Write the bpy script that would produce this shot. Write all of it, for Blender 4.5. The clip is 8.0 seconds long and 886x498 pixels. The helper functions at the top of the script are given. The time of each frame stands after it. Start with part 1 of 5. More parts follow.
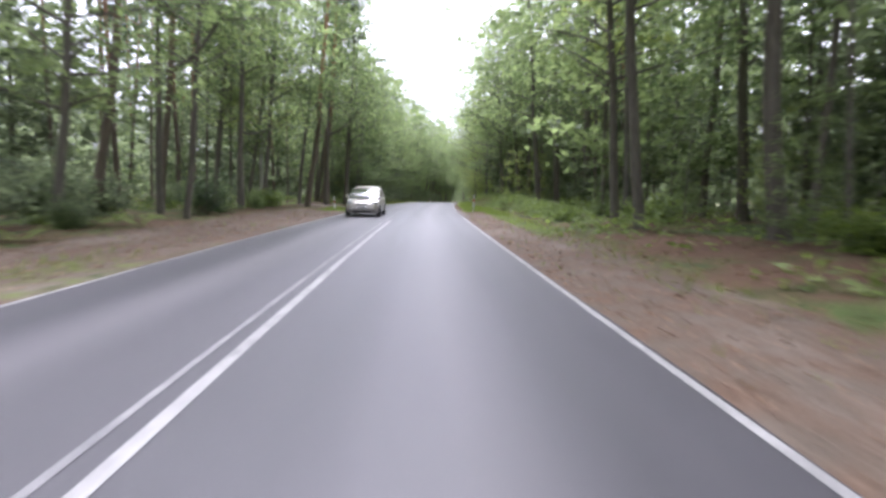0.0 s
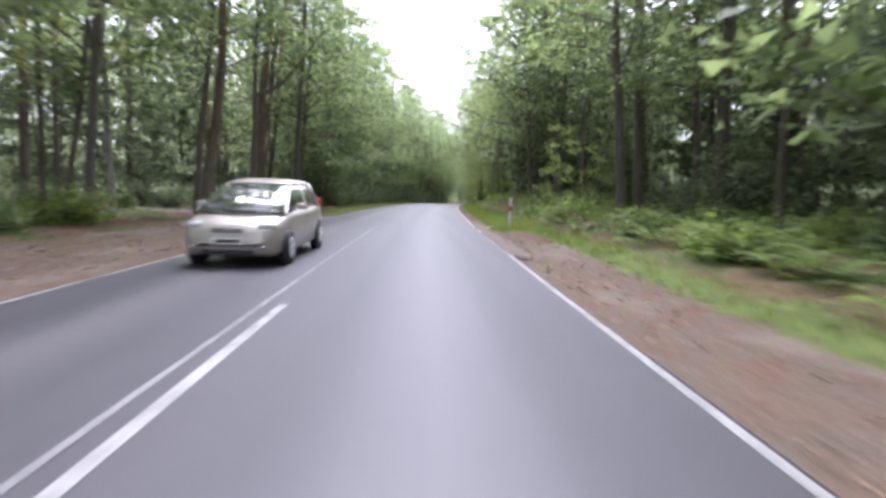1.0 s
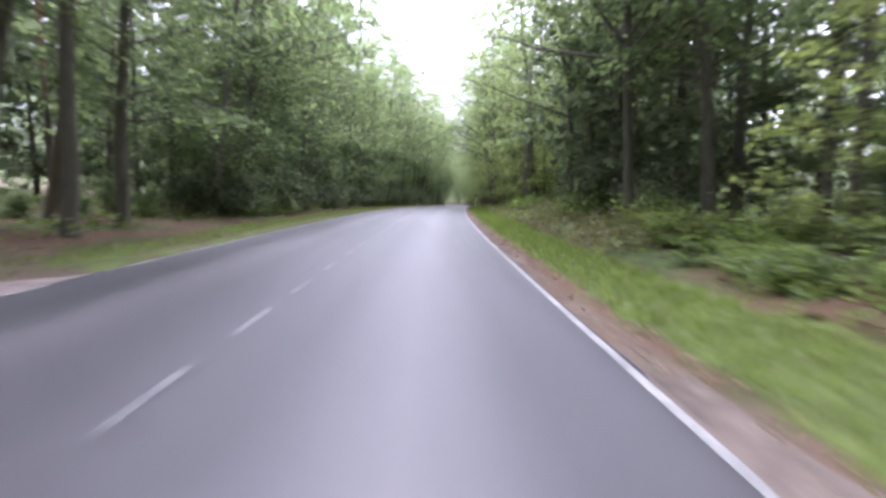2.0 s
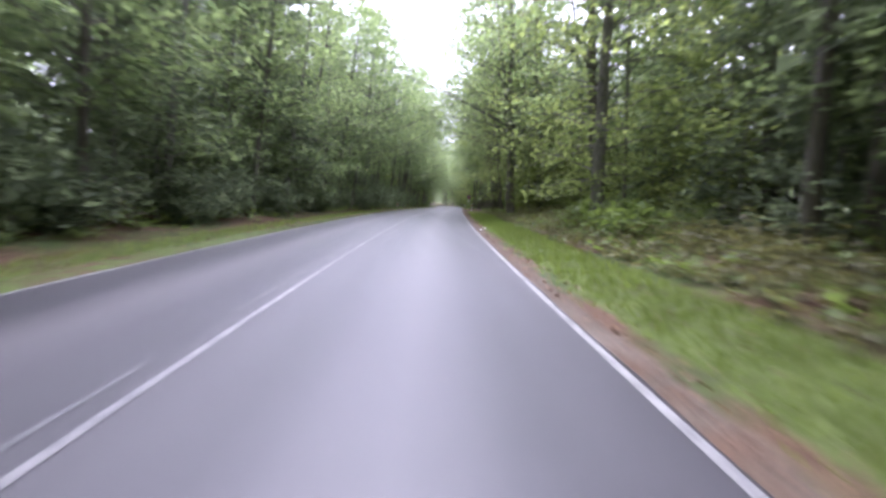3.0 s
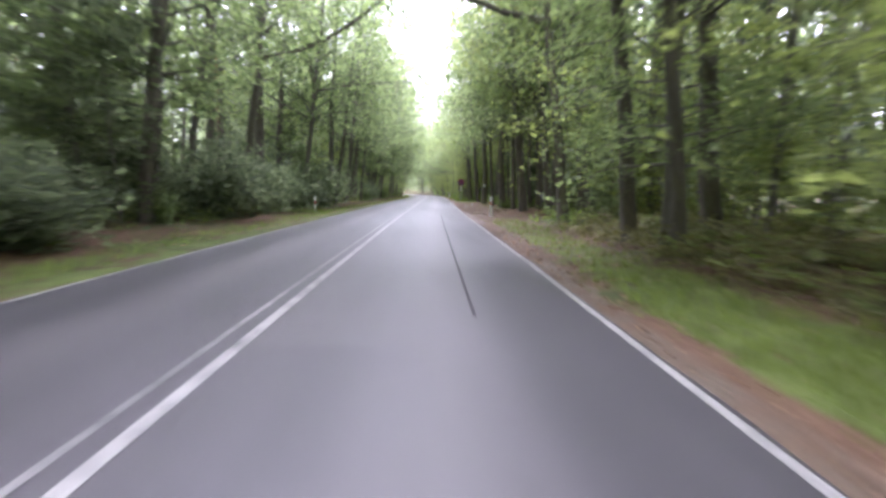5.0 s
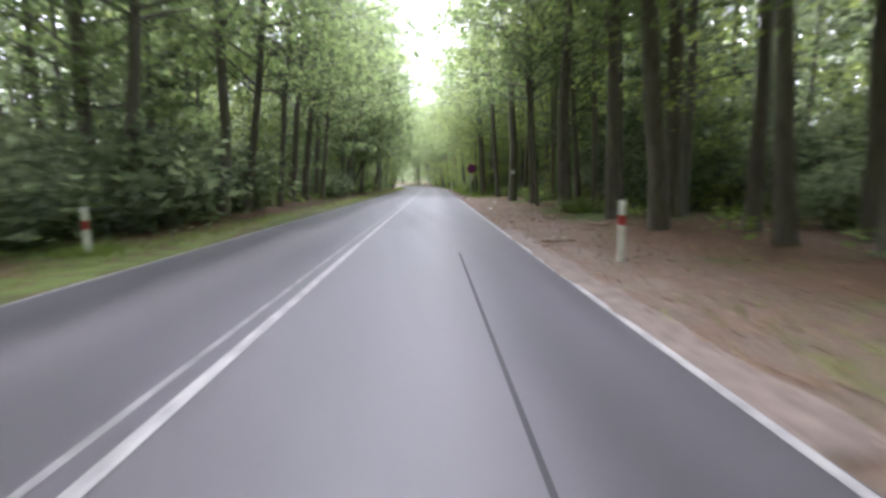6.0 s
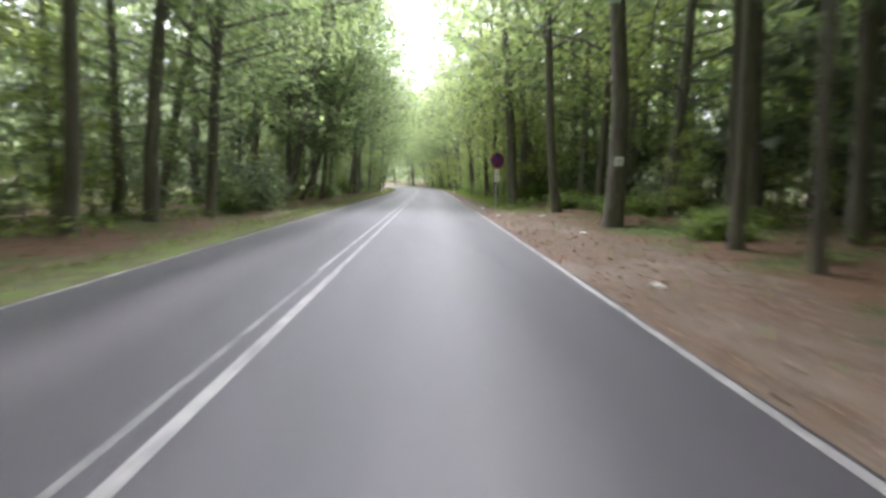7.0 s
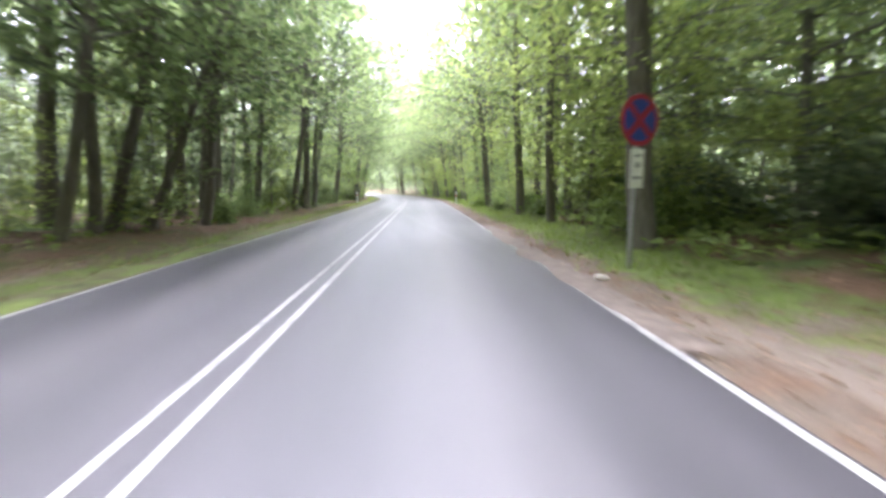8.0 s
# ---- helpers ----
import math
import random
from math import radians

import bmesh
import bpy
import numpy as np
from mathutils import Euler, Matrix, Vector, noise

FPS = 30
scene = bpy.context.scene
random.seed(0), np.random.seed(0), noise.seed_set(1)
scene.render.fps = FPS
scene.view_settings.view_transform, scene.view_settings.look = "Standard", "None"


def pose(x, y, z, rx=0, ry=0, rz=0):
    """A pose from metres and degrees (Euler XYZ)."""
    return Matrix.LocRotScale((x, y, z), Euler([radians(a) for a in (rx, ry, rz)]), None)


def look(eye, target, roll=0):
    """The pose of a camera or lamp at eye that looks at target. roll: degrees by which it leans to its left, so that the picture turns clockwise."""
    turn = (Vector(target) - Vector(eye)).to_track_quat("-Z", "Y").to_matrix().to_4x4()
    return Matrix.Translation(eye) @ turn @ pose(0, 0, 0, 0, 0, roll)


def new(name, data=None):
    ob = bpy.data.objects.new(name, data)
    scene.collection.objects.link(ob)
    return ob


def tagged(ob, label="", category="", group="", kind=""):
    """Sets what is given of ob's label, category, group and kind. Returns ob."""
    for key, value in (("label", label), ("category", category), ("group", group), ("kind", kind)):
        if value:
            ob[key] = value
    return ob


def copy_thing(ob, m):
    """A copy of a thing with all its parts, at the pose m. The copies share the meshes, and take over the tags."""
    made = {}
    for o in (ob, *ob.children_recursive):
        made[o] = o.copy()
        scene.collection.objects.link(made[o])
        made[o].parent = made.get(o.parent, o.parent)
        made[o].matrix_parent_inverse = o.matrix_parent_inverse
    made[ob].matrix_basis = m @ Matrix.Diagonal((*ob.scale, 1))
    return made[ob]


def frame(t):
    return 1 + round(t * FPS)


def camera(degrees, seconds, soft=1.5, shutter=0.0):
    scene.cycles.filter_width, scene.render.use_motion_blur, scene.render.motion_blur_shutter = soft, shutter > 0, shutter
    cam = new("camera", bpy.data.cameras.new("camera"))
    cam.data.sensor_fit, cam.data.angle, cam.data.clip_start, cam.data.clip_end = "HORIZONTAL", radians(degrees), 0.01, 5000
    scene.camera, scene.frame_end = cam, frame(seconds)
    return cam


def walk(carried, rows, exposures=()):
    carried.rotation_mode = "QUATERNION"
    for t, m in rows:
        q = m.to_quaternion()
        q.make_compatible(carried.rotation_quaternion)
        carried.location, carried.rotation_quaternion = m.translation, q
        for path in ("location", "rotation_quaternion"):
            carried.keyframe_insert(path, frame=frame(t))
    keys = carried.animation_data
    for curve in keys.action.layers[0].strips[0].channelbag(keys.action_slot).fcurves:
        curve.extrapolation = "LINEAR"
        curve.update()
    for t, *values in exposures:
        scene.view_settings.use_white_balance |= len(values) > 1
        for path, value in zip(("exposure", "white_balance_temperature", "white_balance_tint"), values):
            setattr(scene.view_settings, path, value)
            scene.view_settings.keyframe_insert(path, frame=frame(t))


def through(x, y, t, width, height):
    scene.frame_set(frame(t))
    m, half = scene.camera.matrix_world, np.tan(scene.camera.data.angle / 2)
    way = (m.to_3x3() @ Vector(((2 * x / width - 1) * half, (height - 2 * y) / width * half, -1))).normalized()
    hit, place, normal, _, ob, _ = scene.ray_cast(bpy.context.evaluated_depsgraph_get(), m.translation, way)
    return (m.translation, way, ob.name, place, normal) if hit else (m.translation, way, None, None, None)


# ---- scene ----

# ================= camera and its walk =================
cam = camera(82.1, 8.0, soft=3.0, shutter=0.38)
ROWS = [
    (0.0, pose(1.33, 0.00, 1.220, 83.33, -1.26, -2.69)),
    (0.5, pose(1.42, 7.41, 1.213, 83.50, -1.46, -3.04)),
    (1.0, pose(1.55, 14.71, 1.194, 83.22, -1.46, -3.33)),
    (1.5, pose(1.85, 23.04, 1.158, 83.18, -1.65, -3.41)),
    (3.0, pose(3.15, 48.33, 0.946, 83.30, -2.50, -5.49)),
    (3.5, pose(3.77, 56.63, 0.842, 83.13, -2.13, -6.53)),
    (4.0, pose(4.43, 65.09, 0.715, 82.98, -2.20, -7.65)),
    (5.3, pose(6.78, 87.10, 0.259, 81.71, -0.60, -9.00)),
    (5.5, pose(7.16, 90.54, 0.171, 83.08, 1.56, -9.00)),
    (5.7, pose(7.57, 93.65, 0.089, 82.57, 0.70, -8.85)),
    (6.0, pose(8.22, 98.44, -0.042, 80.79, -0.34, -8.61)),
    (6.5, pose(9.13, 106.48, -0.269, 80.99, -1.30, -8.16)),
    (7.0, pose(10.22, 114.70, -0.499, 80.81, -0.62, -9.08)),
    (7.5, pose(11.30, 123.01, -0.733, 81.50, -0.31, -9.40)),
    (8.0, pose(12.35, 130.67, -0.949, 81.58, -0.22, -9.98)),
]
EXPOSURES = [(0.0, 1.76, 5730, 23), (1.5, 2.0, 5590, 28), (3.0, 2.12, 5490, 32), (3.5, 2.25, 5550, 32), (4.0, 2.48, 5590, 33), (5.5, 3.0, 5620, 33), (6.0, 2.68, 5690, 26),
             (6.5, 2.6, 5820, 25), (7.0, 2.82, 5870, 22), (7.5, 3.0, 5830, 21), (8.0, 3.5, 5680, 26)]
walk(cam, ROWS, EXPOSURES)

# ================= world and sun: bright overcast =================
world = bpy.data.worlds.new("overcast_sky")
scene.world = world
world.use_nodes = True
wn = world.node_tree
wn.nodes.clear()
w_sky = wn.nodes.new("ShaderNodeTexSky")
w_sky.sky_type = "NISHITA"
w_sky.sun_disc = False
w_sky.sun_elevation = radians(59)
w_sky.sun_rotation = radians(23)
w_sky.air_density = 1.0
w_sky.dust_density = 6.0
w_hsv = wn.nodes.new("ShaderNodeHueSaturation")
w_hsv.inputs["Saturation"].default_value = 0.1
w_bg = wn.nodes.new("ShaderNodeBackground")
w_bg.inputs["Strength"].default_value = 0.15
w_out = wn.nodes.new("ShaderNodeOutputWorld")
wn.links.new(w_sky.outputs[0], w_hsv.inputs["Color"])
wn.links.new(w_hsv.outputs[0], w_bg.inputs["Color"])
wn.links.new(w_bg.outputs[0], w_out.inputs["Surface"])

sun_data = bpy.data.lights.new("sun", "SUN")
sun_data.energy = 1.5
sun_data.angle = radians(25)
sun_data.color = (1.0, 0.98, 0.95)
sun = new("sun", sun_data)
sun.matrix_world = look((0, 0, 60), (14, -33, 0))

# ================= materials =================


def material(name):
    m = bpy.data.materials.new(name)
    m.use_nodes = True
    nt = m.node_tree
    return m, nt, nt.nodes["Principled BSDF"]


def node(nt, kind, **inputs):
    n = nt.nodes.new(kind)
    for key, value in inputs.items():
        n.inputs[key.replace("_", " ")].default_value = value
    return n


def ramp(nt, source, stops):
    r = nt.nodes.new("ShaderNodeValToRGB")
    els = r.color_ramp.elements
    while len(els) < len(stops):
        els.new(0.5)
    for el, (p, c) in zip(els, stops):
        el.position, el.color = p, (*c, 1.0)
    nt.links.new(source, r.inputs["Fac"])
    return r.outputs["Color"]


def mix(nt, fac, a, b, blend="MIX"):
    n = nt.nodes.new("ShaderNodeMix")
    n.data_type, n.blend_type = "RGBA", blend
    for socket, value in ((n.inputs["Factor"], fac), (n.inputs["A"], a), (n.inputs["B"], b)):
        if isinstance(value, (int, float)):
            socket.default_value = value
        elif isinstance(value, tuple):
            socket.default_value = (*value, 1.0)
        else:
            nt.links.new(value, socket)
    return n.outputs["Result"]


def arith(nt, op, a, b=0.0, clamp=False):
    n = nt.nodes.new("ShaderNodeMath")
    n.operation, n.use_clamp = op, clamp
    for socket, value in ((n.inputs[0], a), (n.inputs[1], b)):
        if isinstance(value, (int, float)):
            socket.default_value = value
        else:
            nt.links.new(value, socket)
    return n.outputs[0]


def noise_tex(nt, scale, detail=4.0, coords="Object", rough=0.6, stretch=None):
    tc = nt.nodes.new("ShaderNodeTexCoord")
    src = tc.outputs[coords]
    if stretch:
        mp = nt.nodes.new("ShaderNodeMapping")
        mp.inputs["Scale"].default_value = stretch
        nt.links.new(src, mp.inputs["Vector"])
        src = mp.outputs[0]
    n = node(nt, "ShaderNodeTexNoise", Scale=scale, Detail=detail, Roughness=rough)
    nt.links.new(src, n.inputs["Vector"])
    return n.outputs["Fac"]


def bump(nt, bsdf, height, strength, distance):
    b = node(nt, "ShaderNodeBump", Strength=strength, Distance=distance)
    nt.links.new(height, b.inputs["Height"])
    nt.links.new(b.outputs[0], bsdf.inputs["Normal"])


def plain(name, color, rough=0.5, metal=0.0, vary=0.12, scale=9.0):
    m, nt, bs = material(name)
    n = noise_tex(nt, scale)
    dark = tuple(c * (1 - vary) for c in color)
    light = tuple(min(1.0, c * (1 + vary)) for c in color)
    nt.links.new(ramp(nt, n, [(0.3, dark), (0.7, light)]), bs.inputs["Base Color"])
    bs.inputs["Roughness"].default_value, bs.inputs["Metallic"].default_value = rough, metal
    return m


def asphalt_material():
    m, nt, bs = material("asphalt")
    uv = nt.nodes.new("ShaderNodeUVMap")
    uv.uv_map = "road"
    sep = nt.nodes.new("ShaderNodeSeparateXYZ")
    nt.links.new(uv.outputs[0], sep.inputs[0])
    e, s = sep.outputs["X"], sep.outputs["Y"]
    fine = noise_tex(nt, 90.0, 3.0)
    mid = noise_tex(nt, 3.5, 5.0)
    streak = noise_tex(nt, 1.0, 4.0, stretch=(1.6, 0.06, 1.0))
    base = ramp(nt, fine, [(0.25, (0.038, 0.037, 0.043)), (0.75, (0.088, 0.085, 0.096))])
    base = mix(nt, 0.55, base, ramp(nt, mid, [(0.3, (0.05, 0.049, 0.056)), (0.7, (0.075, 0.072, 0.081))]))
    base = mix(nt, 0.45, base, ramp(nt, streak, [(0.35, (0.042, 0.042, 0.048)), (0.65, (0.088, 0.085, 0.094))]))
    # pale stripe between the wheel tracks, with the sky's reflection put into its colour
    def track(centre, width):
        d = arith(nt, "ABSOLUTE", arith(nt, "SUBTRACT", e, centre))
        return arith(nt, "SUBTRACT", 1.0, arith(nt, "DIVIDE", d, width), clamp=True)
    pale = arith(nt, "MAXIMUM", track(1.55, 0.6), track(-1.35, 0.55))
    pale = arith(nt, "MULTIPLY", pale, arith(nt, "ADD", arith(nt, "MULTIPLY", streak, 0.7), 0.25))
    base = mix(nt, pale, base, (0.155, 0.151, 0.157))
    # the wheel tracks themselves, polished dark
    dark = arith(nt, "MAXIMUM", arith(nt, "MAXIMUM", track(0.72, 0.38), track(2.35, 0.35)), track(-2.1, 0.35))
    dark = arith(nt, "MULTIPLY", dark, arith(nt, "ADD", arith(nt, "MULTIPLY", mid, 0.6), 0.2))
    base = mix(nt, dark, base, (0.03, 0.03, 0.034))
    # the relaid part of the lane, lighter, up to a joint
    inside = arith(nt, "MULTIPLY", arith(nt, "LESS_THAN", e, 1.88), arith(nt, "GREATER_THAN", e, 0.1))
    inside = arith(nt, "MULTIPLY", inside, arith(nt, "MULTIPLY", arith(nt, "GREATER_THAN", s, 86.0), arith(nt, "LESS_THAN", s, 112.0)))
    base = mix(nt, arith(nt, "MULTIPLY", inside, 0.42), base, (0.115, 0.111, 0.116))
    base = mix(nt, 1.0, base, (0.565, 0.53, 0.515), "MULTIPLY")
    nt.links.new(base, bs.inputs["Base Color"])
    rough = arith(nt, "ADD", arith(nt, "MULTIPLY", fine, 0.2), arith(nt, "ADD", arith(nt, "MULTIPLY", streak, 0.16), 0.34))
    nt.links.new(rough, bs.inputs["Roughness"])
    bs.inputs["Specular IOR Level"].default_value = 0.5
    bump(nt, bs, fine, 0.5, 0.006)
    return m


def marking_material(name, bare, whole):
    m, nt, bs = material(name)
    wear = noise_tex(nt, 7.0, 8.0, rough=0.75)
    coarse = noise_tex(nt, 0.6, 2.0)
    fac = arith(nt, "ADD", arith(nt, "MULTIPLY", wear, 0.8), arith(nt, "MULTIPLY", coarse, 0.25))
    nt.links.new(ramp(nt, fac, [(bare, (0.05, 0.049, 0.051)), (whole, (0.27, 0.26, 0.243))]), bs.inputs["Base Color"])
    bs.inputs["Roughness"].default_value = 0.6
    return m


def ground_material():
    m, nt, bs = material("forest_floor")
    big = noise_tex(nt, 0.35, 4.0)
    mid = noise_tex(nt, 2.2, 6.0)
    fine = noise_tex(nt, 22.0, 4.0, rough=0.7)
    litter = ramp(nt, fine, [(0.25, (0.039, 0.024, 0.015)), (0.5, (0.102, 0.06, 0.037)), (0.75, (0.18, 0.117, 0.075))])
    moss = ramp(nt, mid, [(0.3, (0.03, 0.045, 0.012)), (0.7, (0.08, 0.11, 0.03))])
    floor_c = mix(nt, ramp(nt, big, [(0.45, (0, 0, 0)), (0.6, (1, 1, 1))]), litter, moss)
    sand_c = ramp(nt, fine, [(0.2, (0.055, 0.041, 0.029)), (0.5, (0.095, 0.074, 0.054)), (0.8, (0.16, 0.132, 0.102))])
    rut = noise_tex(nt, 0.55, 5.0, rough=0.55, stretch=(1.5, 0.55, 1.0))
    pale_c = ramp(nt, fine, [(0.2, (0.108, 0.085, 0.065)), (0.8, (0.205, 0.17, 0.137))])
    sand_c = mix(nt, ramp(nt, mid, [(0.4, (0, 0, 0)), (0.65, (0.8, 0.8, 0.8))]), sand_c, litter)
    sand_c = mix(nt, ramp(nt, rut, [(0.52, (0, 0, 0)), (0.64, (0.7, 0.7, 0.7))]), sand_c, pale_c)
    turf_c = ramp(nt, mid, [(0.25, (0.05, 0.052, 0.017)), (0.55, (0.082, 0.11, 0.027)), (0.8, (0.135, 0.15, 0.045))])
    a_sand = nt.nodes.new("ShaderNodeAttribute")
    a_sand.attribute_name = "sand"
    a_turf = nt.nodes.new("ShaderNodeAttribute")
    a_turf.attribute_name = "turf"
    def broken(att):
        v = arith(nt, "ADD", att.outputs["Fac"], arith(nt, "MULTIPLY", arith(nt, "SUBTRACT", mid, 0.5), 1.1))
        return ramp(nt, v, [(0.38, (0, 0, 0)), (0.62, (1, 1, 1))])
    c = mix(nt, broken(a_sand), floor_c, sand_c)
    c = mix(nt, broken(a_turf), c, turf_c)
    nt.links.new(c, bs.inputs["Base Color"])
    bs.inputs["Roughness"].default_value = 0.95
    bs.inputs["Specular IOR Level"].default_value = 0.2
    bump(nt, bs, arith(nt, "ADD", arith(nt, "MULTIPLY", fine, 0.5), mid), 0.7, 0.05)
    return m


def bark_material(name, low, high, top=None):
    m, nt, bs = material(name)
    ridges = noise_tex(nt, 14.0, 6.0, rough=0.7, stretch=(1.0, 1.0, 0.16))
    patch = noise_tex(nt, 1.3, 3.0)
    c = ramp(nt, ridges, [(0.3, low), (0.7, high)])
    c = mix(nt, arith(nt, "MULTIPLY", patch, 0.5), c, (0.075, 0.085, 0.05))
    if top:
        tc = nt.nodes.new("ShaderNodeTexCoord")
        sep = nt.nodes.new("ShaderNodeSeparateXYZ")
        nt.links.new(tc.outputs["Object"], sep.inputs[0])
        up = arith(nt, "DIVIDE", arith(nt, "SUBTRACT", sep.outputs["Z"], 5.0), 5.0, clamp=True)
        c = mix(nt, up, c, ramp(nt, ridges, [(0.3, tuple(v * 0.6 for v in top)), (0.7, top)]))
    nt.links.new(c, bs.inputs["Base Color"])
    bs.inputs["Roughness"].default_value = 0.9
    bump(nt, bs, ridges, 0.9, 0.03)
    return m


def leaf_material(name, dark, light, through=0.4, gloss=0.3):
    m, nt, bs = material(name)
    geo = nt.nodes.new("ShaderNodeNewGeometry")
    info = nt.nodes.new("ShaderNodeObjectInfo")
    r = arith(nt, "ADD", arith(nt, "MULTIPLY", geo.outputs["Random Per Island"], 0.7), arith(nt, "MULTIPLY", info.outputs["Random"], 0.3))
    c = ramp(nt, r, [(0.05, dark), (0.6, light), (0.97, tuple(min(1, v * 1.35) for v in light))])
    nt.links.new(c, bs.inputs["Base Color"])
    bs.inputs["Roughness"].default_value = 0.6
    bs.inputs["Specular IOR Level"].default_value = gloss
    tr = nt.nodes.new("ShaderNodeBsdfTranslucent")
    warm = mix(nt, 1.0, c, (1.98, 1.97, 1.47), "MULTIPLY")
    nt.links.new(warm, tr.inputs["Color"])
    sh = nt.nodes.new("ShaderNodeMixShader")
    sh.inputs[0].default_value = through
    nt.links.new(bs.outputs[0], sh.inputs[1])
    nt.links.new(tr.outputs[0], sh.inputs[2])
    nt.links.new(sh.outputs[0], nt.nodes["Material Output"].inputs["Surface"])
    return m


ASPHALT = asphalt_material()
PAINT = marking_material("road_paint", 0.36, 0.6)
WORN = marking_material("worn_road_paint", 0.4, 0.72)
FADED = marking_material("faded_road_paint", 0.42, 0.85)
RUBBED = marking_material("rubbed_road_paint", 0.45, 1.15)
GROUND = ground_material()
OAK_BARK = bark_material("oak_bark", (0.055, 0.046, 0.038), (0.2, 0.17, 0.14))
GREY_BARK = bark_material("grey_bark", (0.08, 0.072, 0.062), (0.26, 0.235, 0.205))
PINE_BARK = bark_material("pine_bark", (0.06, 0.042, 0.032), (0.21, 0.155, 0.12), top=(0.4, 0.21, 0.115))
BIRCH_BARK = bark_material("birch_bark", (0.18, 0.17, 0.16), (0.62, 0.6, 0.56))
LEAF_MID = leaf_material("broad_leaf", (0.06, 0.088, 0.045), (0.147, 0.19, 0.093), 0.58)
LEAF_LIGHT = leaf_material("young_leaf", (0.088, 0.119, 0.042), (0.2, 0.238, 0.088), 0.6)
# dark bluish leaves: the wood's cool shade is put into their colour
LEAF_SHADE_TINT = leaf_material("shade_tinted_leaf", (0.058, 0.076, 0.051), (0.124, 0.153, 0.1), 0.56, 0.15)
NEEDLE = leaf_material("pine_needles", (0.022, 0.042, 0.018), (0.06, 0.09, 0.04), 0.2)
FERN = leaf_material("fern_leaf", (0.05, 0.08, 0.018), (0.14, 0.19, 0.05), 0.4)
GRASS = leaf_material("grass_blade", (0.06, 0.088, 0.017), (0.15, 0.2, 0.045), 0.35)
DRY_LEAF = leaf_material("dry_leaf", (0.07, 0.04, 0.023), (0.2, 0.125, 0.075), 0.1)
BRACKEN = leaf_material("bracken_leaf", (0.06, 0.058, 0.021), (0.15, 0.147, 0.056), 0.32)
WHITE = plain("white_plastic", (0.78, 0.78, 0.74), 0.45)
BAND = plain("red_band", (0.4, 0.03, 0.03), 0.4)
RED = plain("red_reflective", (0.55, 0.04, 0.035), 0.35)
GREY_METAL = plain("galvanised_steel", (0.42, 0.42, 0.42), 0.5, 0.8)
BLUE = plain("blue_sign_face", (0.03, 0.065, 0.28), 0.4)
SIGN_RED = plain("red_sign_face", (0.34, 0.03, 0.05), 0.4)
BLACK = plain("black_rubber", (0.02, 0.02, 0.02), 0.7)
SILVER = plain("silver_beige_paint", (0.42, 0.39, 0.345), 0.28, 0.45, 0.04, 2.0)
CHROME = plain("bright_trim", (0.75, 0.75, 0.75), 0.25, 0.9)
TAR = plain("joint_tar", (0.014, 0.014, 0.015), 0.8)
DARK_TRIM = plain("dark_trim", (0.035, 0.035, 0.038), 0.5)
SAND = plain("road_sand", (0.11, 0.085, 0.067), 0.95, 0.0, 0.4, 6.0)
TRACK = plain("packed_sand", (0.2, 0.158, 0.138), 0.95, 0.0, 0.35, 2.5)
STONE = plain("pale_stone", (0.5, 0.47, 0.43), 0.9, 0.0, 0.3, 25.0)
WOOD = plain("dead_wood", (0.28, 0.22, 0.16), 0.9, 0.0, 0.35, 18.0)
PRINT = plain("faded_print", (0.3, 0.3, 0.31), 0.5)
PAPER = plain("litter_paper", (0.7, 0.7, 0.68), 0.8)


def glass_material():
    m, nt, bs = material("car_glass")
    bs.inputs["Base Color"].default_value = (0.02, 0.025, 0.028, 1)
    bs.inputs["Roughness"].default_value = 0.03
    bs.inputs["IOR"].default_value = 3.2
    bs.inputs["Coat Weight"].default_value = 1.0
    return m


GLASS = glass_material()
LAMP_GLASS = plain("lamp_glass", (0.6, 0.62, 0.64), 0.1, 0.5)

# ================= the line of the road =================
# s: metres along the road, e: metres to the right of the main centre line
BEND_S = [-80, -10, 10, 30, 50, 70, 90, 110, 130, 150, 170, 190, 215, 380]
BEND_K = [-0.5, -0.98, -1.0, -1.6, -1.84, -1.69, -0.1, -0.69, 0.2, 0.0, 1.0, 5.0, 7.0, 7.0]
S_AXIS = np.arange(-60.0, 360.0, 1.0)
_turn = np.cumsum(np.interp(S_AXIS, BEND_S, BEND_K) / 1000.0)
_turn -= np.interp(0, S_AXIS, _turn)
_ax, _ay = np.cumsum(-np.sin(_turn)), np.cumsum(np.cos(_turn))
_ax -= np.interp(0, S_AXIS, _ax)
_ay -= np.interp(0, S_AXIS, _ay)
W_RIGHT, W_LEFT = 3.12, 2.71
# the road runs over a gentle crest and then falls away
_fall = np.cumsum(np.interp(S_AXIS, [-60, -20, 0, 50, 62, 92, 104, 360], [0.0, 0.0, -0.00022, -0.00024, -0.00036, -0.00036, 0.0, 0.0]))
_fall -= np.interp(0, S_AXIS, _fall)
_crest = np.cumsum(_fall)
_crest -= np.interp(0, S_AXIS, _crest)


def level(s):
    """Height of the road's line at s."""
    return float(np.interp(s, S_AXIS, _crest))


def heading(s):
    return float(np.interp(s, S_AXIS, _turn))


def road_xy(s, e):
    th = np.interp(s, S_AXIS, _turn)
    return np.interp(s, S_AXIS, _ax) + e * np.cos(th), np.interp(s, S_AXIS, _ay) + e * np.sin(th)


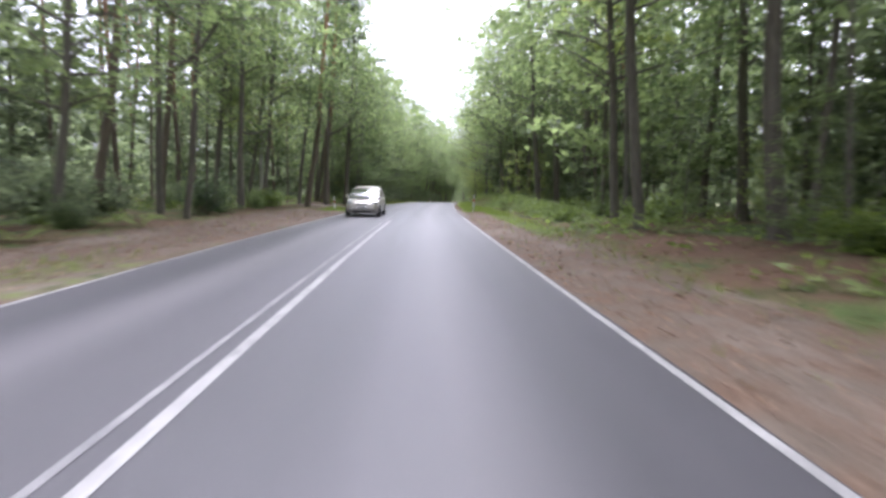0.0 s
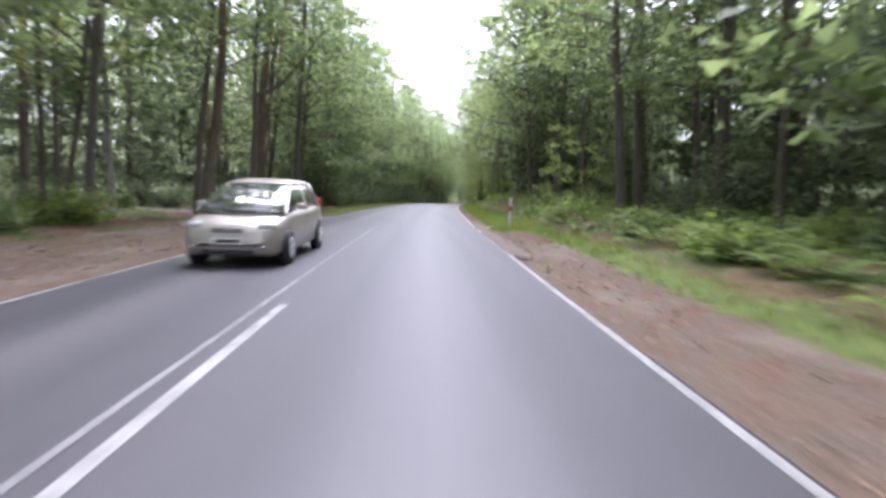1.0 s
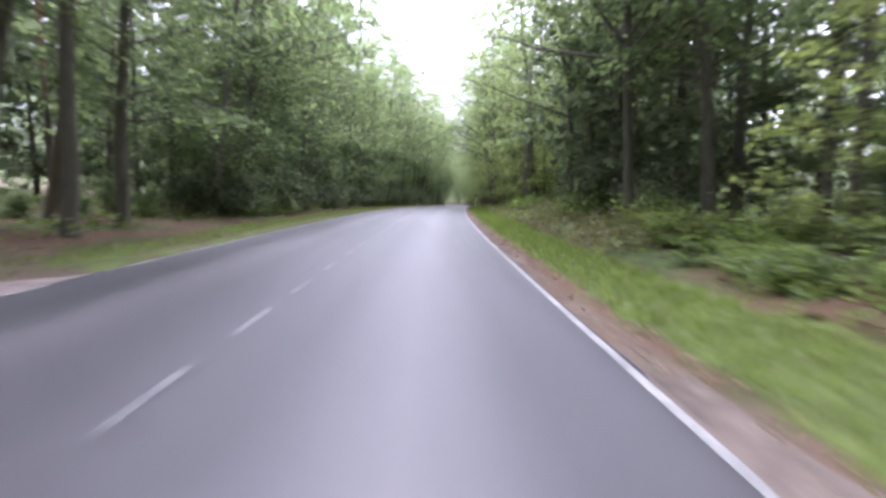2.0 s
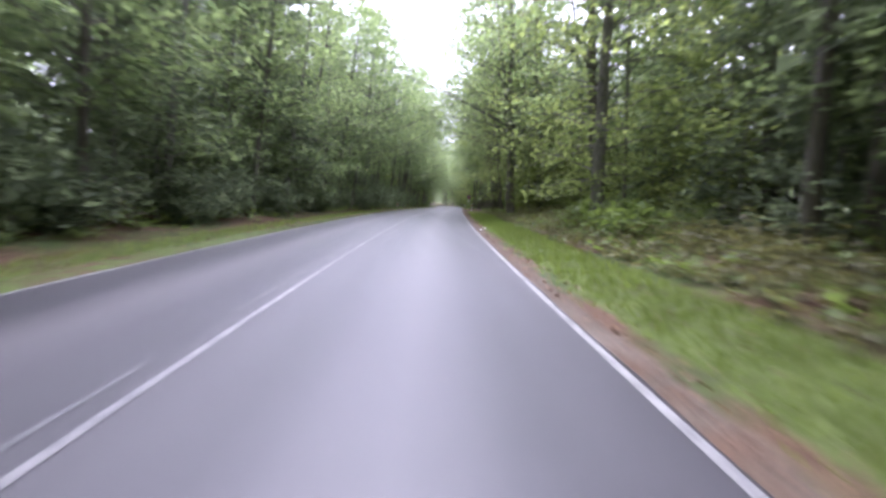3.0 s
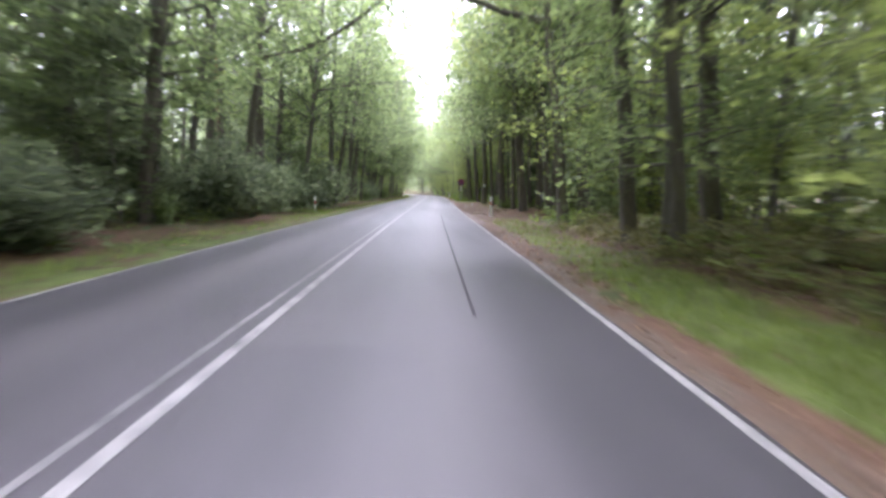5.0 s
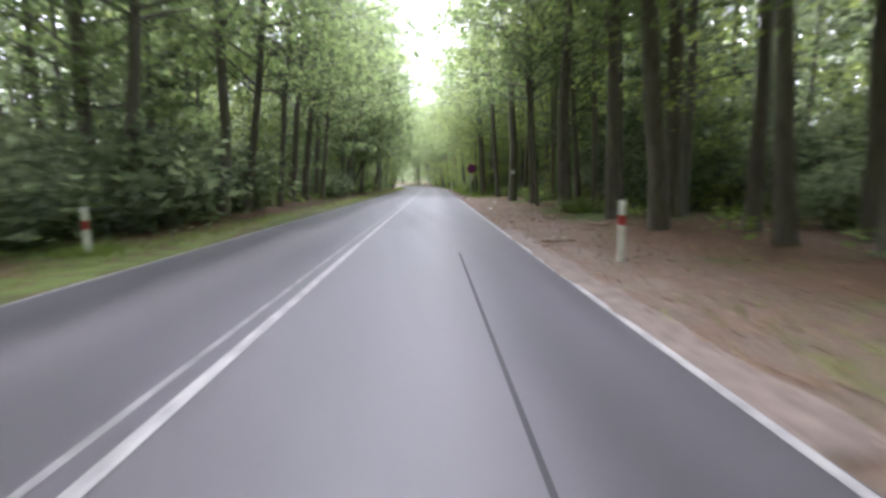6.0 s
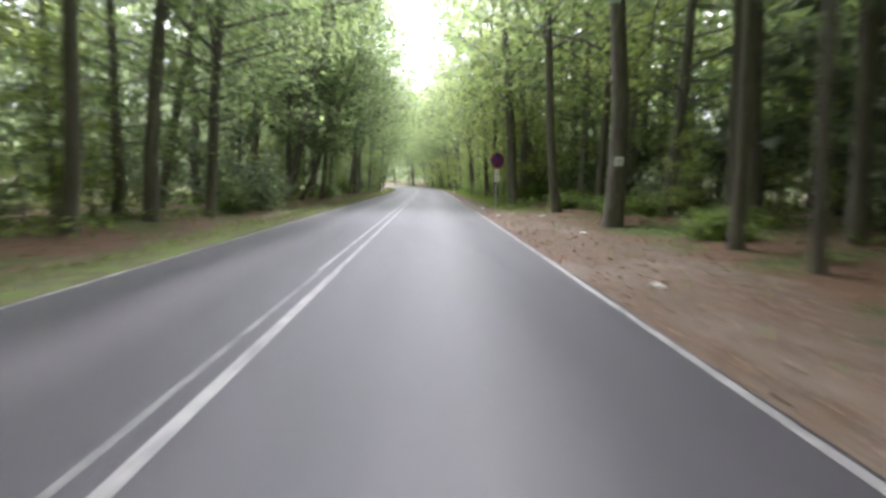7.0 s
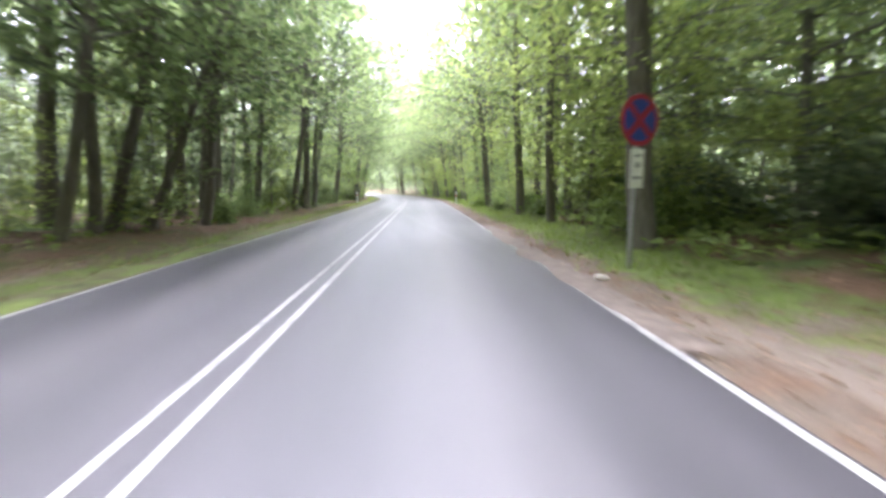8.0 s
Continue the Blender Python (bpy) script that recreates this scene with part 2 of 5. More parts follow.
def ground_z(s, e):
    out = max(0.0, (e - W_RIGHT - 0.06) if e > 0 else (-e - W_LEFT - 0.06))
    if out == 0.0:
        return level(s) - 0.06
    x, y = road_xy(s, e)
    rise = (0.10 if e > 0 else 0.02) * min(1.0, out / 1.2) + (0.22 if e > 0 else 0.16) * min(1.0, max(0.0, (out - 1.8) / 2.5))
    bumps = noise.noise(Vector((x * 0.25, y * 0.25, 3.0))) * 0.10 * min(1.0, out / 3.0)
    bumps += noise.noise(Vector((x * 1.1, y * 1.1, 7.0))) * 0.05 * min(1.0, out / 1.0)
    return level(s) - 0.03 + rise + bumps


def place(s, e, turn=0.0, z=0.0, scale=1.0, lean=(0.0, 0.0)):
    x, y = road_xy(s, e)
    return (Matrix.Translation((x, y, ground_z(s, e) + z)) @ Euler((radians(lean[0]), radians(lean[1]), 0)).to_matrix().to_4x4()
            @ Matrix.Rotation(turn, 4, "Z") @ Matrix.Scale(scale, 4))


def bell(v, a, b, soft):
    """1 between a and b, falling to 0 over soft metres."""
    return max(0.0, min(1.0, (v - a) / soft + 1, (b - v) / soft + 1))


def sand_at(s, e):
    if e > 0:
        v = max(bell(e, 2.8, 3.3, 0.35), (1 - bell(s, 38, 88, 6)) * bell(e, 2.8, 3.75, 0.5))
        v = max(v, bell(s, -60, 24, 6) * bell(e, 2.8, 4.7, 0.9))
        v = max(v, 0.62 * bell(s, 92, 150, 6) * bell(e, 2.8, 5.2, 1.0))
        v = max(v, bell(s, 134, 150, 6) * bell(e, 2.8, 4.6, 0.6))
        return v
    v = bell(-e, 2.4, 2.95, 0.3) * 0.6
    v = max(v, bell(s, 6, 38, 5) * bell(-e, 3.4, 5.4, 0.8))
    v = max(v, 1.3 * bell(s, 34.3, 37.6, 0.8) * bell(-e, 2.5, 16, 2))
    v = max(v, 0.6 * bell(s, 118, 160, 5) * bell(-e, 2.6, 4.4, 0.7))
    return v


def turf_at(s, e):
    if e > 0:
        v = bell(s, 36, 86, 8) * bell(e, 3.85, 4.95, 0.35)
        v = max(v, 0.36 * bell(s, 6, 17, 3) * bell(e, 4.6, 5.3, 0.5))
        v = max(v, 0.72 * bell(s, 15, 36, 3) * bell(e, 4.7, 5.4, 0.45))
        v = max(v, 0.55 * bell(s, 88, 101, 4) * bell(e, 3.9, 5.0, 0.4))
        v = max(v, 0.8 * bell(s, 138, 240, 6) * bell(e, 4.2, 5.6, 0.6))
        return v
    v = 0.42 * bell(s, -60, 8, 4) * bell(-e, 3.0, 4.4, 0.5)
    v = max(v, 0.9 * bell(s, 29, 33, 1.0) * bell(-e, 2.9, 4.6, 0.3))
    v = max(v, 0.58 * bell(s, 39, 118, 2) * bell(-e, 2.9, 4.1, 0.5))
    v = max(v, 0.55 * bell(s, 118, 240, 5) * bell(-e, 3.0, 3.9, 0.5))
    return v


# ================= building helpers =================


def mesh_object(name, verts, faces, mat, parent=None, label="", smooth=False):
    me = bpy.data.meshes.new(name)
    me.from_pydata(verts, [], faces)
    me.materials.append(mat)
    if smooth:
        me.polygons.foreach_set("use_smooth", [True] * len(me.polygons))
    me.update()
    ob = new(name, me)
    if parent:
        ob.parent = parent
    if label:
        ob["label"] = label
    return ob


def part(name, bm, mat, parent, label="", smooth=False):
    me = bpy.data.meshes.new(name)
    bm.to_mesh(me)
    bm.free()
    me.materials.append(mat)
    if smooth:
        me.polygons.foreach_set("use_smooth", [True] * len(me.polygons))
    ob = new(name, me)
    ob.parent = parent
    if label:
        ob["label"] = label
    return ob


def box_bm(size, centre=(0, 0, 0), bevel=0.0, segments=2):
    bm = bmesh.new()
    bmesh.ops.create_cube(bm, size=1.0, matrix=Matrix.Translation(centre) @ Matrix.Diagonal((*size, 1)))
    if bevel:
        bmesh.ops.bevel(bm, geom=bm.edges[:], offset=bevel, segments=segments, affect="EDGES", profile=0.5)
    return bm


def cylinder_bm(r1, r2, depth, m=None, segments=16, bevel=0.0):
    bm = bmesh.new()
    bmesh.ops.create_cone(bm, cap_ends=True, segments=segments, radius1=r1, radius2=r2, depth=depth, matrix=m or Matrix.Identity(4))
    if bevel:
        rim = [ed for ed in bm.edges if any(len(f.verts) > 4 for f in ed.link_faces)]
        bmesh.ops.bevel(bm, geom=rim, offset=bevel, segments=2, affect="EDGES", profile=0.5)
    return bm


def tube(points, radii, sides, verts, faces):
    """A tapered tube along points, added to verts and faces."""
    base = len(verts)
    pts = [Vector(p) for p in points]
    for i, (p, r) in enumerate(zip(pts, radii)):
        d = (pts[min(i + 1, len(pts) - 1)] - pts[max(i - 1, 0)]).normalized()
        a = d.cross(Vector((0.31, 0.95, 0.05))).normalized()
        b = d.cross(a)
        for j in range(sides):
            t = 2 * math.pi * j / sides
            verts.append(p + (a * math.cos(t) + b * math.sin(t)) * r)
    for i in range(len(pts) - 1):
        for j in range(sides):
            k = (j + 1) % sides
            faces.append((base + i * sides + j, base + i * sides + k, base + (i + 1) * sides + k, base + (i + 1) * sides + j))
    faces.append([base + (len(pts) - 1) * sides + j for j in range(sides)])


def leaf_mesh(name, centres, rng, length, width, flat=0.55):
    """Many pointed leaves at the centres, drooping at the tip."""
    c = np.asarray(centres, dtype=float)
    n = len(c)
    yaw = rng.uniform(0, 2 * np.pi, n)
    axis = np.stack([np.cos(yaw), np.sin(yaw), rng.normal(-0.2, 0.4, n)], 1)
    axis /= np.linalg.norm(axis, axis=1)[:, None]
    up = np.stack([rng.normal(0, flat, n), rng.normal(0, flat, n), np.ones(n)], 1)
    side = np.cross(axis, up)
    side /= np.linalg.norm(side, axis=1)[:, None]
    size = rng.uniform(0.6, 1.3, n)[:, None]
    hl, hw = length * 0.5 * size, width * 0.5 * size
    skew = rng.uniform(-0.5, 0.5, n)[:, None] * hl
    v = np.empty((n, 3, 3))
    v[:, 0] = c - axis * hl * 0.8 + side * hw
    v[:, 1] = c - axis * hl * 0.8 - side * hw + axis * skew
    v[:, 2] = c + axis * hl * 1.2
    me = bpy.data.meshes.new(name)
    me.vertices.add(n * 3)
    me.vertices.foreach_set("co", v.ravel())
    me.loops.add(n * 3)
    me.loops.foreach_set("vertex_index", np.arange(n * 3, dtype=np.int32))
    me.polygons.add(n)
    me.polygons.foreach_set("loop_start", np.arange(0, n * 3, 3, dtype=np.int32))
    me.update(calc_edges=True)
    return me


# ================= ground, road, markings =================


def build_ground():
    rows = np.concatenate([np.arange(-40, 200, 1.0), np.arange(200, 341, 4.0)])
    near = [0.0, 2.2, 2.7, 3.0, 3.3, 3.6, 3.9, 4.3, 4.7, 5.1, 5.6, 6.2, 7, 8, 9.5, 11.5, 14, 18, 24, 32, 44, 60]
    cols = [-c for c in near[:0:-1]] + near
    verts, sand, turf = [], [], []
    ends = [(rows[0], -2500.0)] + [(r, 0.0) for r in rows] + [(rows[-1], 2500.0)]
    for s, dy in ends:
        line = []
        for e in cols:
            x, y = road_xy(s, e)
            line.append((x, y + dy, ground_z(s, e) if dy == 0 else level(s), sand_at(s, e), turf_at(s, e)))
        for far in (400.0, 2500.0):
            a, b = line[0], line[-1]
            line.insert(0, (cols[0] - far + a[0] + 60, a[1], a[2], 0.0, 0.0))
            line.append((b[0] + far, b[1], b[2], 0.0, 0.0))
        for x, y, z, a, b in line:
            verts.append((x, y, z))
            sand.append(a)
            turf.append(b)
    w = len(cols) + 4
    faces = [(i * w + j, i * w + j + 1, (i + 1) * w + j + 1, (i + 1) * w + j) for i in range(len(ends) - 1) for j in range(w - 1)]
    ob = mesh_object("ground", verts, faces, GROUND, smooth=True)
    for key, vals in (("sand", sand), ("turf", turf)):
        ob.data.attributes.new(key, "FLOAT", "POINT").data.foreach_set("value", vals)
    tagged(ob, "forest floor of brown leaf litter, sand and grass verges", "ground", kind="structure")


def build_road():
    rows = np.arange(-30, 345, 1.0)
    cols = [(-W_LEFT - 0.10, -0.09), (-W_LEFT - 0.08, -0.005), (-W_LEFT, 0.0), (-1.3, 0.012), (0.0, 0.018), (1.5, 0.012), (W_RIGHT, 0.0),
            (W_RIGHT + 0.08, -0.005), (W_RIGHT + 0.11, -0.09)]
    verts, uvs = [], []
    for s in rows:
        for i, (e, z) in enumerate(cols):
            ragged = noise.noise(Vector((s * 0.7, i * 5.0, 0))) * 0.045 if i in (0, 1, 7, 8) else 0.0
            x, y = road_xy(s, e + ragged)
            verts.append((x, y, level(s) + z))
            uvs.append((e + ragged, s))
    w = len(cols)
    faces = [(i * w + j, i * w + j + 1, (i + 1) * w + j + 1, (i + 1) * w + j) for i in range(len(rows) - 1) for j in range(w - 1)]
    ob = mesh_object("road", verts, faces, ASPHALT, smooth=True)
    layer = ob.data.uv_layers.new(name="road")
    idx = np.empty(len(ob.data.loops), dtype=np.int32)
    ob.data.loops.foreach_get("vertex_index", idx)
    layer.data.foreach_set("uv", np.array(uvs)[idx].ravel())
    tagged(ob, "two-lane road of worn grey asphalt through the forest", "road", kind="structure")


def crown_z(e):
    return float(np.interp(e, [-W_LEFT, -1.3, 0.0, 1.5, W_RIGHT], [0.0, 0.012, 0.018, 0.012, 0.0]))


def stripe(name, e, width, pieces, label, mat, lift=0.005):
    verts, faces = [], []
    for a, b in pieces:
        n = max(1, int((b - a) / 1.5))
        for i in range(n + 1):
            s = a + (b - a) * i / n
            base = len(verts)
            for k in (-0.5, 0.5):
                x, y = road_xy(s, e + k * width)
                verts.append((x, y, level(s) + crown_z(e) + lift))
            if i:
                faces.append((base - 2, base - 1, base + 1, base))
    ob = mesh_object(name, verts, faces, mat)
    tagged(ob, label, "road marking", kind="structure")
    return ob


def dashes(a, b, on, off):
    out = []
    while a < b:
        out.append((a, min(a + on, b)))
        a += on + off
    return out


def build_markings():
    stripe("road_marking_right_edge", W_RIGHT, 0.075, [(-30, 24.5), (29.5, 137.5), (146, 330)], "solid white edge line along the asphalt", PAINT)
    stripe("road_marking_worn_edge", W_RIGHT, 0.075, [(24.5, 29.5), (137.5, 146)], "edge line worn away at the crumbling verge", FADED)
    stripe("road_marking_left_edge", -W_LEFT, 0.065, [(-30, 33.5)] + dashes(34.0, 38.0, 0.7, 0.7) + [(38.5, 330)], "solid white edge line, broken at a track mouth", PAINT)
    stripe("road_marking_centre_right", 0.035, 0.095, [(-30, 19.9), (78.5, 122)], "solid white centre line", PAINT)
    stripe("road_marking_centre_thin", 0.03, 0.075, [(122, 330)], "solid white line of the double centre line", PAINT)
    stripe("road_marking_centre_double", -0.205, 0.065, [(122, 330)], "second white line of the double centre line", PAINT)
    stripe("road_marking_centre_worn", 0.045, 0.065, [(50, 75.5)], "narrow worn centre line", WORN)
    stripe("road_marking_centre_dashes", 0.09, 0.07, dashes(30.6, 49.5, 0.9, 0.8), "worn white dashes of the centre line", FADED)
    stripe("road_marking_centre_rubbed", 0.1, 0.06, [(24.8, 29.6)], "rubbed-off stretch of centre line", RUBBED)
    stripe("road_marking_centre_left", -0.175, 0.055, [(-30, 31.1), (74, 122)], "thin worn white centre line", WORN)
    stripe("road_marking_left_dashes", -0.175, 0.045, dashes(45.0, 73.0, 2.6, 1.6), "faint broken centre line", RUBBED)
    stripe("road_joint", 1.88, 0.034, [(87, 107.5)], "dark sealed joint in the asphalt", TAR, 0.005)


def build_sand_drift(a, b, reach, label):
    """A thin tongue of sand washed over the edge of the asphalt."""
    verts, faces = [], []
    n = int((b - a) / 0.35)
    for i in range(n + 1):
        s = a + (b - a) * i / n
        fade = math.sin(math.pi * i / n) ** 0.6
        inner = W_RIGHT + 0.05 - reach * fade * (0.55 + 0.9 * noise.noise(Vector((s * 0.8, 2.0, a))) + 0.3 * noise.noise(Vector((s * 3.1, 5.0, a))))
        for e, z in ((inner, 0.001), (inner + 0.06, 0.007), (W_RIGHT + 0.1, 0.012), (W_RIGHT + 0.6, 0.0)):
            x, y = road_xy(s, max(e, inner))
            base = level(s) + crown_z(min(e, W_RIGHT)) if e < W_RIGHT + 0.2 else ground_z(s, e) - 0.02
            verts.append((x, y, base + z + (0.003 if e < W_RIGHT else 0.0)))
        if i:
            k = len(verts)
            for j in range(3):
                faces.append((k - 8 + j, k - 7 + j, k - 3 + j, k - 4 + j))
    ob = mesh_object("sand_drift", verts, faces, SAND, smooth=True)
    tagged(ob, label, "sand", kind="structure")


def build_side_track():
    """A sandy track that leaves the road between the trees, wide at its mouth."""
    verts, faces = [], []
    rows, across = 26, 7
    for i in range(rows + 1):
        e = -W_LEFT - 0.07 - 15.0 * (i / rows) ** 1.3
        flare = 1.5 * math.exp((e + W_LEFT) / 1.1)
        mid = 35.9 + 0.02 * (e + W_LEFT) ** 2
        for j in range(across + 1):
            u = -1 + 2 * j / across
            s = mid + u * (1.35 + flare) + 0.12 * noise.noise(Vector((e * 1.3, u * 4, 1.0)))
            x, y = road_xy(s, e)
            verts.append((x, y, max(ground_z(s, e), level(s) - 0.02) + 0.02 - 0.035 * abs(u) ** 6 - 0.02 * math.exp(-((abs(u) - 0.5) / 0.16) ** 2)))
    for i in range(rows):
        for j in range(across):
            a = i * (across + 1) + j
            faces.append((a, a + 1, a + across + 2, a + across + 1))
    tagged(mesh_object("side_track", verts, faces, TRACK, smooth=True), "sandy pink-brown forest track joining the road", "track", kind="structure")


build_ground()
build_road()
build_side_track()
build_sand_drift(135.0, 148.0, 0.2, "pale sand washed over the asphalt edge")
build_sand_drift(24.0, 35.0, 0.14, "sand and grit on the worn road edge")
build_sand_drift(101.0, 112.0, 0.12, "brown soil spilling onto the road edge")
build_markings()

# ================= trees =================


def build_tree(name, seed, height, radius, low, boughs, leaves, leaf, leaf_mat, bark, reach, label, category="tree", lean=0.0, droop=0.1, top_only=False, stubs=0, fine=True, gather=1.45, limb=None, limb_leaves=50, limb_spread=0.5):
    """A tree of its own at the origin: trunk, boughs with twigs, crown of folded leaves."""
    rng = np.random.default_rng(seed)
    root = new(name)
    n = 11
    wob = rng.normal(0, 0.012 * height, (n, 2)).cumsum(0) * 0.28
    wob -= wob[0]
    hs = np.linspace(0, 1, n) ** 1.15 * height
    spine = [Vector((wob[i, 0] + lean * hs[i], wob[i, 1], hs[i] - (0.35 if i == 0 else 0))) for i in range(n)]
    radii = [radius * (1.55 if i == 0 else max(0.08, 1.04 - 0.86 * (hs[i] / height) ** 0.9)) for i in range(n)]
    # root flare close to the ground
    spine.insert(1, spine[0].lerp(spine[1], 0.3))
    radii.insert(1, radius * 1.12)
    tv, tf = [], []
    tube(spine, radii, 10 if fine else 7, tv, tf)

    def at(h):
        for i in range(1, len(spine)):
            if spine[i].z >= h:
                k = (h - spine[i - 1].z) / max(1e-6, spine[i].z - spine[i - 1].z)
                return spine[i - 1].lerp(spine[i], k)
        return spine[-1].copy()

    bv, bf, cents = [], [], []
    per = max(1, leaves // boughs)
    steps = 5 if fine else 3
    for b in range(boughs):
        f = (b + rng.uniform(0, 0.9)) / boughs
        h = low + (height - low) * f ** gather
        az = b * 2.4 + rng.uniform(-0.5, 0.5)
        taper = (1.0 - 0.75 * max(0.0, (h / height - 0.45) / 0.55) ** 1.6)
        if top_only:
            taper = math.sin(math.pi * min(1.0, 0.15 + 0.8 * f))
        length = reach * taper * rng.uniform(0.55, 1.15) * (0.55 + 0.45 * min(1.0, max(0.0, (h - 1.0) / 5.0)))
        rise = rng.uniform(0.05, 0.55) * (0.5 + f) if droop > 0.12 else rng.uniform(0.25, 0.9)
        p = at(h)
        pts, rad = [p], [min(radius * 0.5, radius * 0.13 * (1 - 0.6 * f) + 0.006 * length)]
        d = Vector((math.cos(az), math.sin(az), rise)).normalized()
        for k in range(steps):
            d = (d + Vector((rng.normal(0, 0.16), rng.normal(0, 0.16), rng.normal(0, 0.1) - droop * (k / steps)))).normalized()
            p = p + d * length / steps
            pts.append(p)
            rad.append(rad[0] * (1 - (k + 1) / (steps + 0.6)))
        tube(pts, rad, 4 if fine else 3, bv, bf)
        # twigs fanning out flat, with leaves along them
        twigs = max(3, int(length * 2.2))
        share = max(2, per // twigs)
        for t in range(twigs):
            u = 0.2 + 0.8 * (t + rng.uniform(0, 1)) / twigs
            i = min(steps - 1, int(u * steps))
            q = pts[i].lerp(pts[i + 1], min(1.0, u * steps - i))
            ta = az + rng.choice((-1, 1)) * rng.uniform(0.3, 1.3)
            tl = length * rng.uniform(0.18, 0.45) + 0.25
            td = Vector((math.cos(ta), math.sin(ta), rng.normal(0.0, 0.25)))
            if fine and t % 4 == 0:
                tube([q, q + td * tl * 0.5, q + td * tl + Vector((0, 0, -0.06 * tl))], [0.010, 0.007, 0.003], 3, bv, bf)
            along = rng.uniform(0.0, 1.1, share)
            spread = 0.12 + 0.15 * tl
            pos = np.array(q)[None] + np.array(td)[None] * (tl * along)[:, None] + rng.normal(0, 1, (share, 3)) * np.array([spread, spread, spread * 0.6])
            cents.append(pos)
    if limb:
        h, rise, length, r = limb
        p = at(h)
        pts = [p + Vector((length * k, 0.25 * math.sin(5 * k), length * (rise * k + 0.35 * k * k) - 0.1 * math.sin(6 * k))) for k in np.linspace(0, 1, 7)]
        tube(pts, [r * (1 - 0.85 * k) for k in np.linspace(0, 1, 7)], 7, bv, bf)
        for q in pts[3:]:
            cents.append(np.array(q)[None] + rng.normal(0, 1, (limb_leaves, 3)) * np.array([limb_spread, limb_spread, limb_spread * 0.6]))
    # dead stubs low on the trunk
    for i in range(stubs):
        h, a = rng.uniform(2.5, height * 0.55), rng.uniform(0, 6.28)
        d = Vector((math.cos(a), math.sin(a), rng.uniform(-0.1, 0.3)))
        ln = rng.uniform(0.4, 1.5)
        tube([at(h), at(h) + d * ln * 0.5, at(h) + d * ln + Vector((0, 0, -0.1))], [0.03, 0.02, 0.006], 4, bv, bf)
    mesh_object("trunk", tv, tf, bark, root, smooth=True)
    tagged(mesh_object("branchwork", bv, bf, bark, root, smooth=True), kind="stuff")
    crown = new("crown", leaf_mesh("crown", np.concatenate(cents), rng, *leaf))
    crown.data.materials.append(leaf_mat)
    crown.parent = root
    tagged(root, label, category)
    return root


def build_shrub(name, seed, height, radius, leaves, leaf, mat, label):
    rng = np.random.default_rng(seed)
    root = new(name)
    v, f, cents = [], [], []
    stems = 11
    for i in range(stems):
        a = i * 2.4 + rng.uniform(-0.4, 0.4)
        out = radius * rng.uniform(0.25, 0.95)
        hgt = height * rng.uniform(0.4, 1.1) * (1 - 0.3 * out / radius)
        pts = [Vector((math.cos(a) * out * k ** 1.3, math.sin(a) * out * k ** 1.3, hgt * k - 0.05)) for k in np.linspace(0.02, 1, 5)]
        tube(pts, [0.022, 0.018, 0.014, 0.009, 0.004], 4, v, f)
        m = leaves // stems
        u = rng.uniform(0.12, 1.0, m) ** 0.8
        base = np.array([pts[min(3, int(x * 4))].lerp(pts[min(3, int(x * 4)) + 1], x * 4 - min(3, int(x * 4))) for x in u])
        cents.append(base + rng.normal(0, 1, (m, 3)) * np.array([0.24, 0.24, 0.16]) * radius)
    tagged(mesh_object("branchwork", v, f, OAK_BARK, root), kind="stuff")
    pos = np.concatenate(cents)
    pos[:, 2] = np.maximum(pos[:, 2], 0.04)
    crown = new("foliage", leaf_mesh("foliage", pos, rng, *leaf))
    crown.data.materials.append(mat)
    crown.parent = root
    tagged(root, label, "shrub")
    return root


def build_fern(name, seed, fronds, length, label):
    """A fern: arching fronds, each with pairs of pointed leaflets."""
    rng = np.random.default_rng(seed)
    root = new(name)
    for i in range(fronds):
        a = i * 2.4 + rng.uniform(-0.3, 0.3)
        ln = length * rng.uniform(0.7, 1.1)
        out, up = Vector((math.cos(a), math.sin(a), 0)), Vector((0, 0, 1))
        side = Vector((-math.sin(a), math.cos(a), 0))
        rise = rng.uniform(0.7, 1.15)
        v, f = [], []
        n = 11
        for k in range(n):
            u = 0.16 + 0.84 * k / n
            c = out * ln * 0.85 * u + up * ln * (rise * u - 0.75 * u * u)
            c2 = c + out * ln * 0.05
            w = ln * 0.24 * math.sin(math.pi * min(1.0, 0.25 + 0.72 * u)) * rng.uniform(0.85, 1.1)
            for q in (-1, 1):
                b = len(v)
                v.extend((c, c2, c + side * q * w + out * ln * 0.07 - up * w * 0.25))
                f.append((b, b + 1, b + 2) if q < 0 else (b + 1, b, b + 2))
        mesh_object("frond", v, f, FERN, root)
    tagged(root, label, "fern")
    return root


def trunk_width(tree, k):
    for ch in tree.children:
        if ch.name.startswith("trunk"):
            ch.scale = (k, k, 1.0)


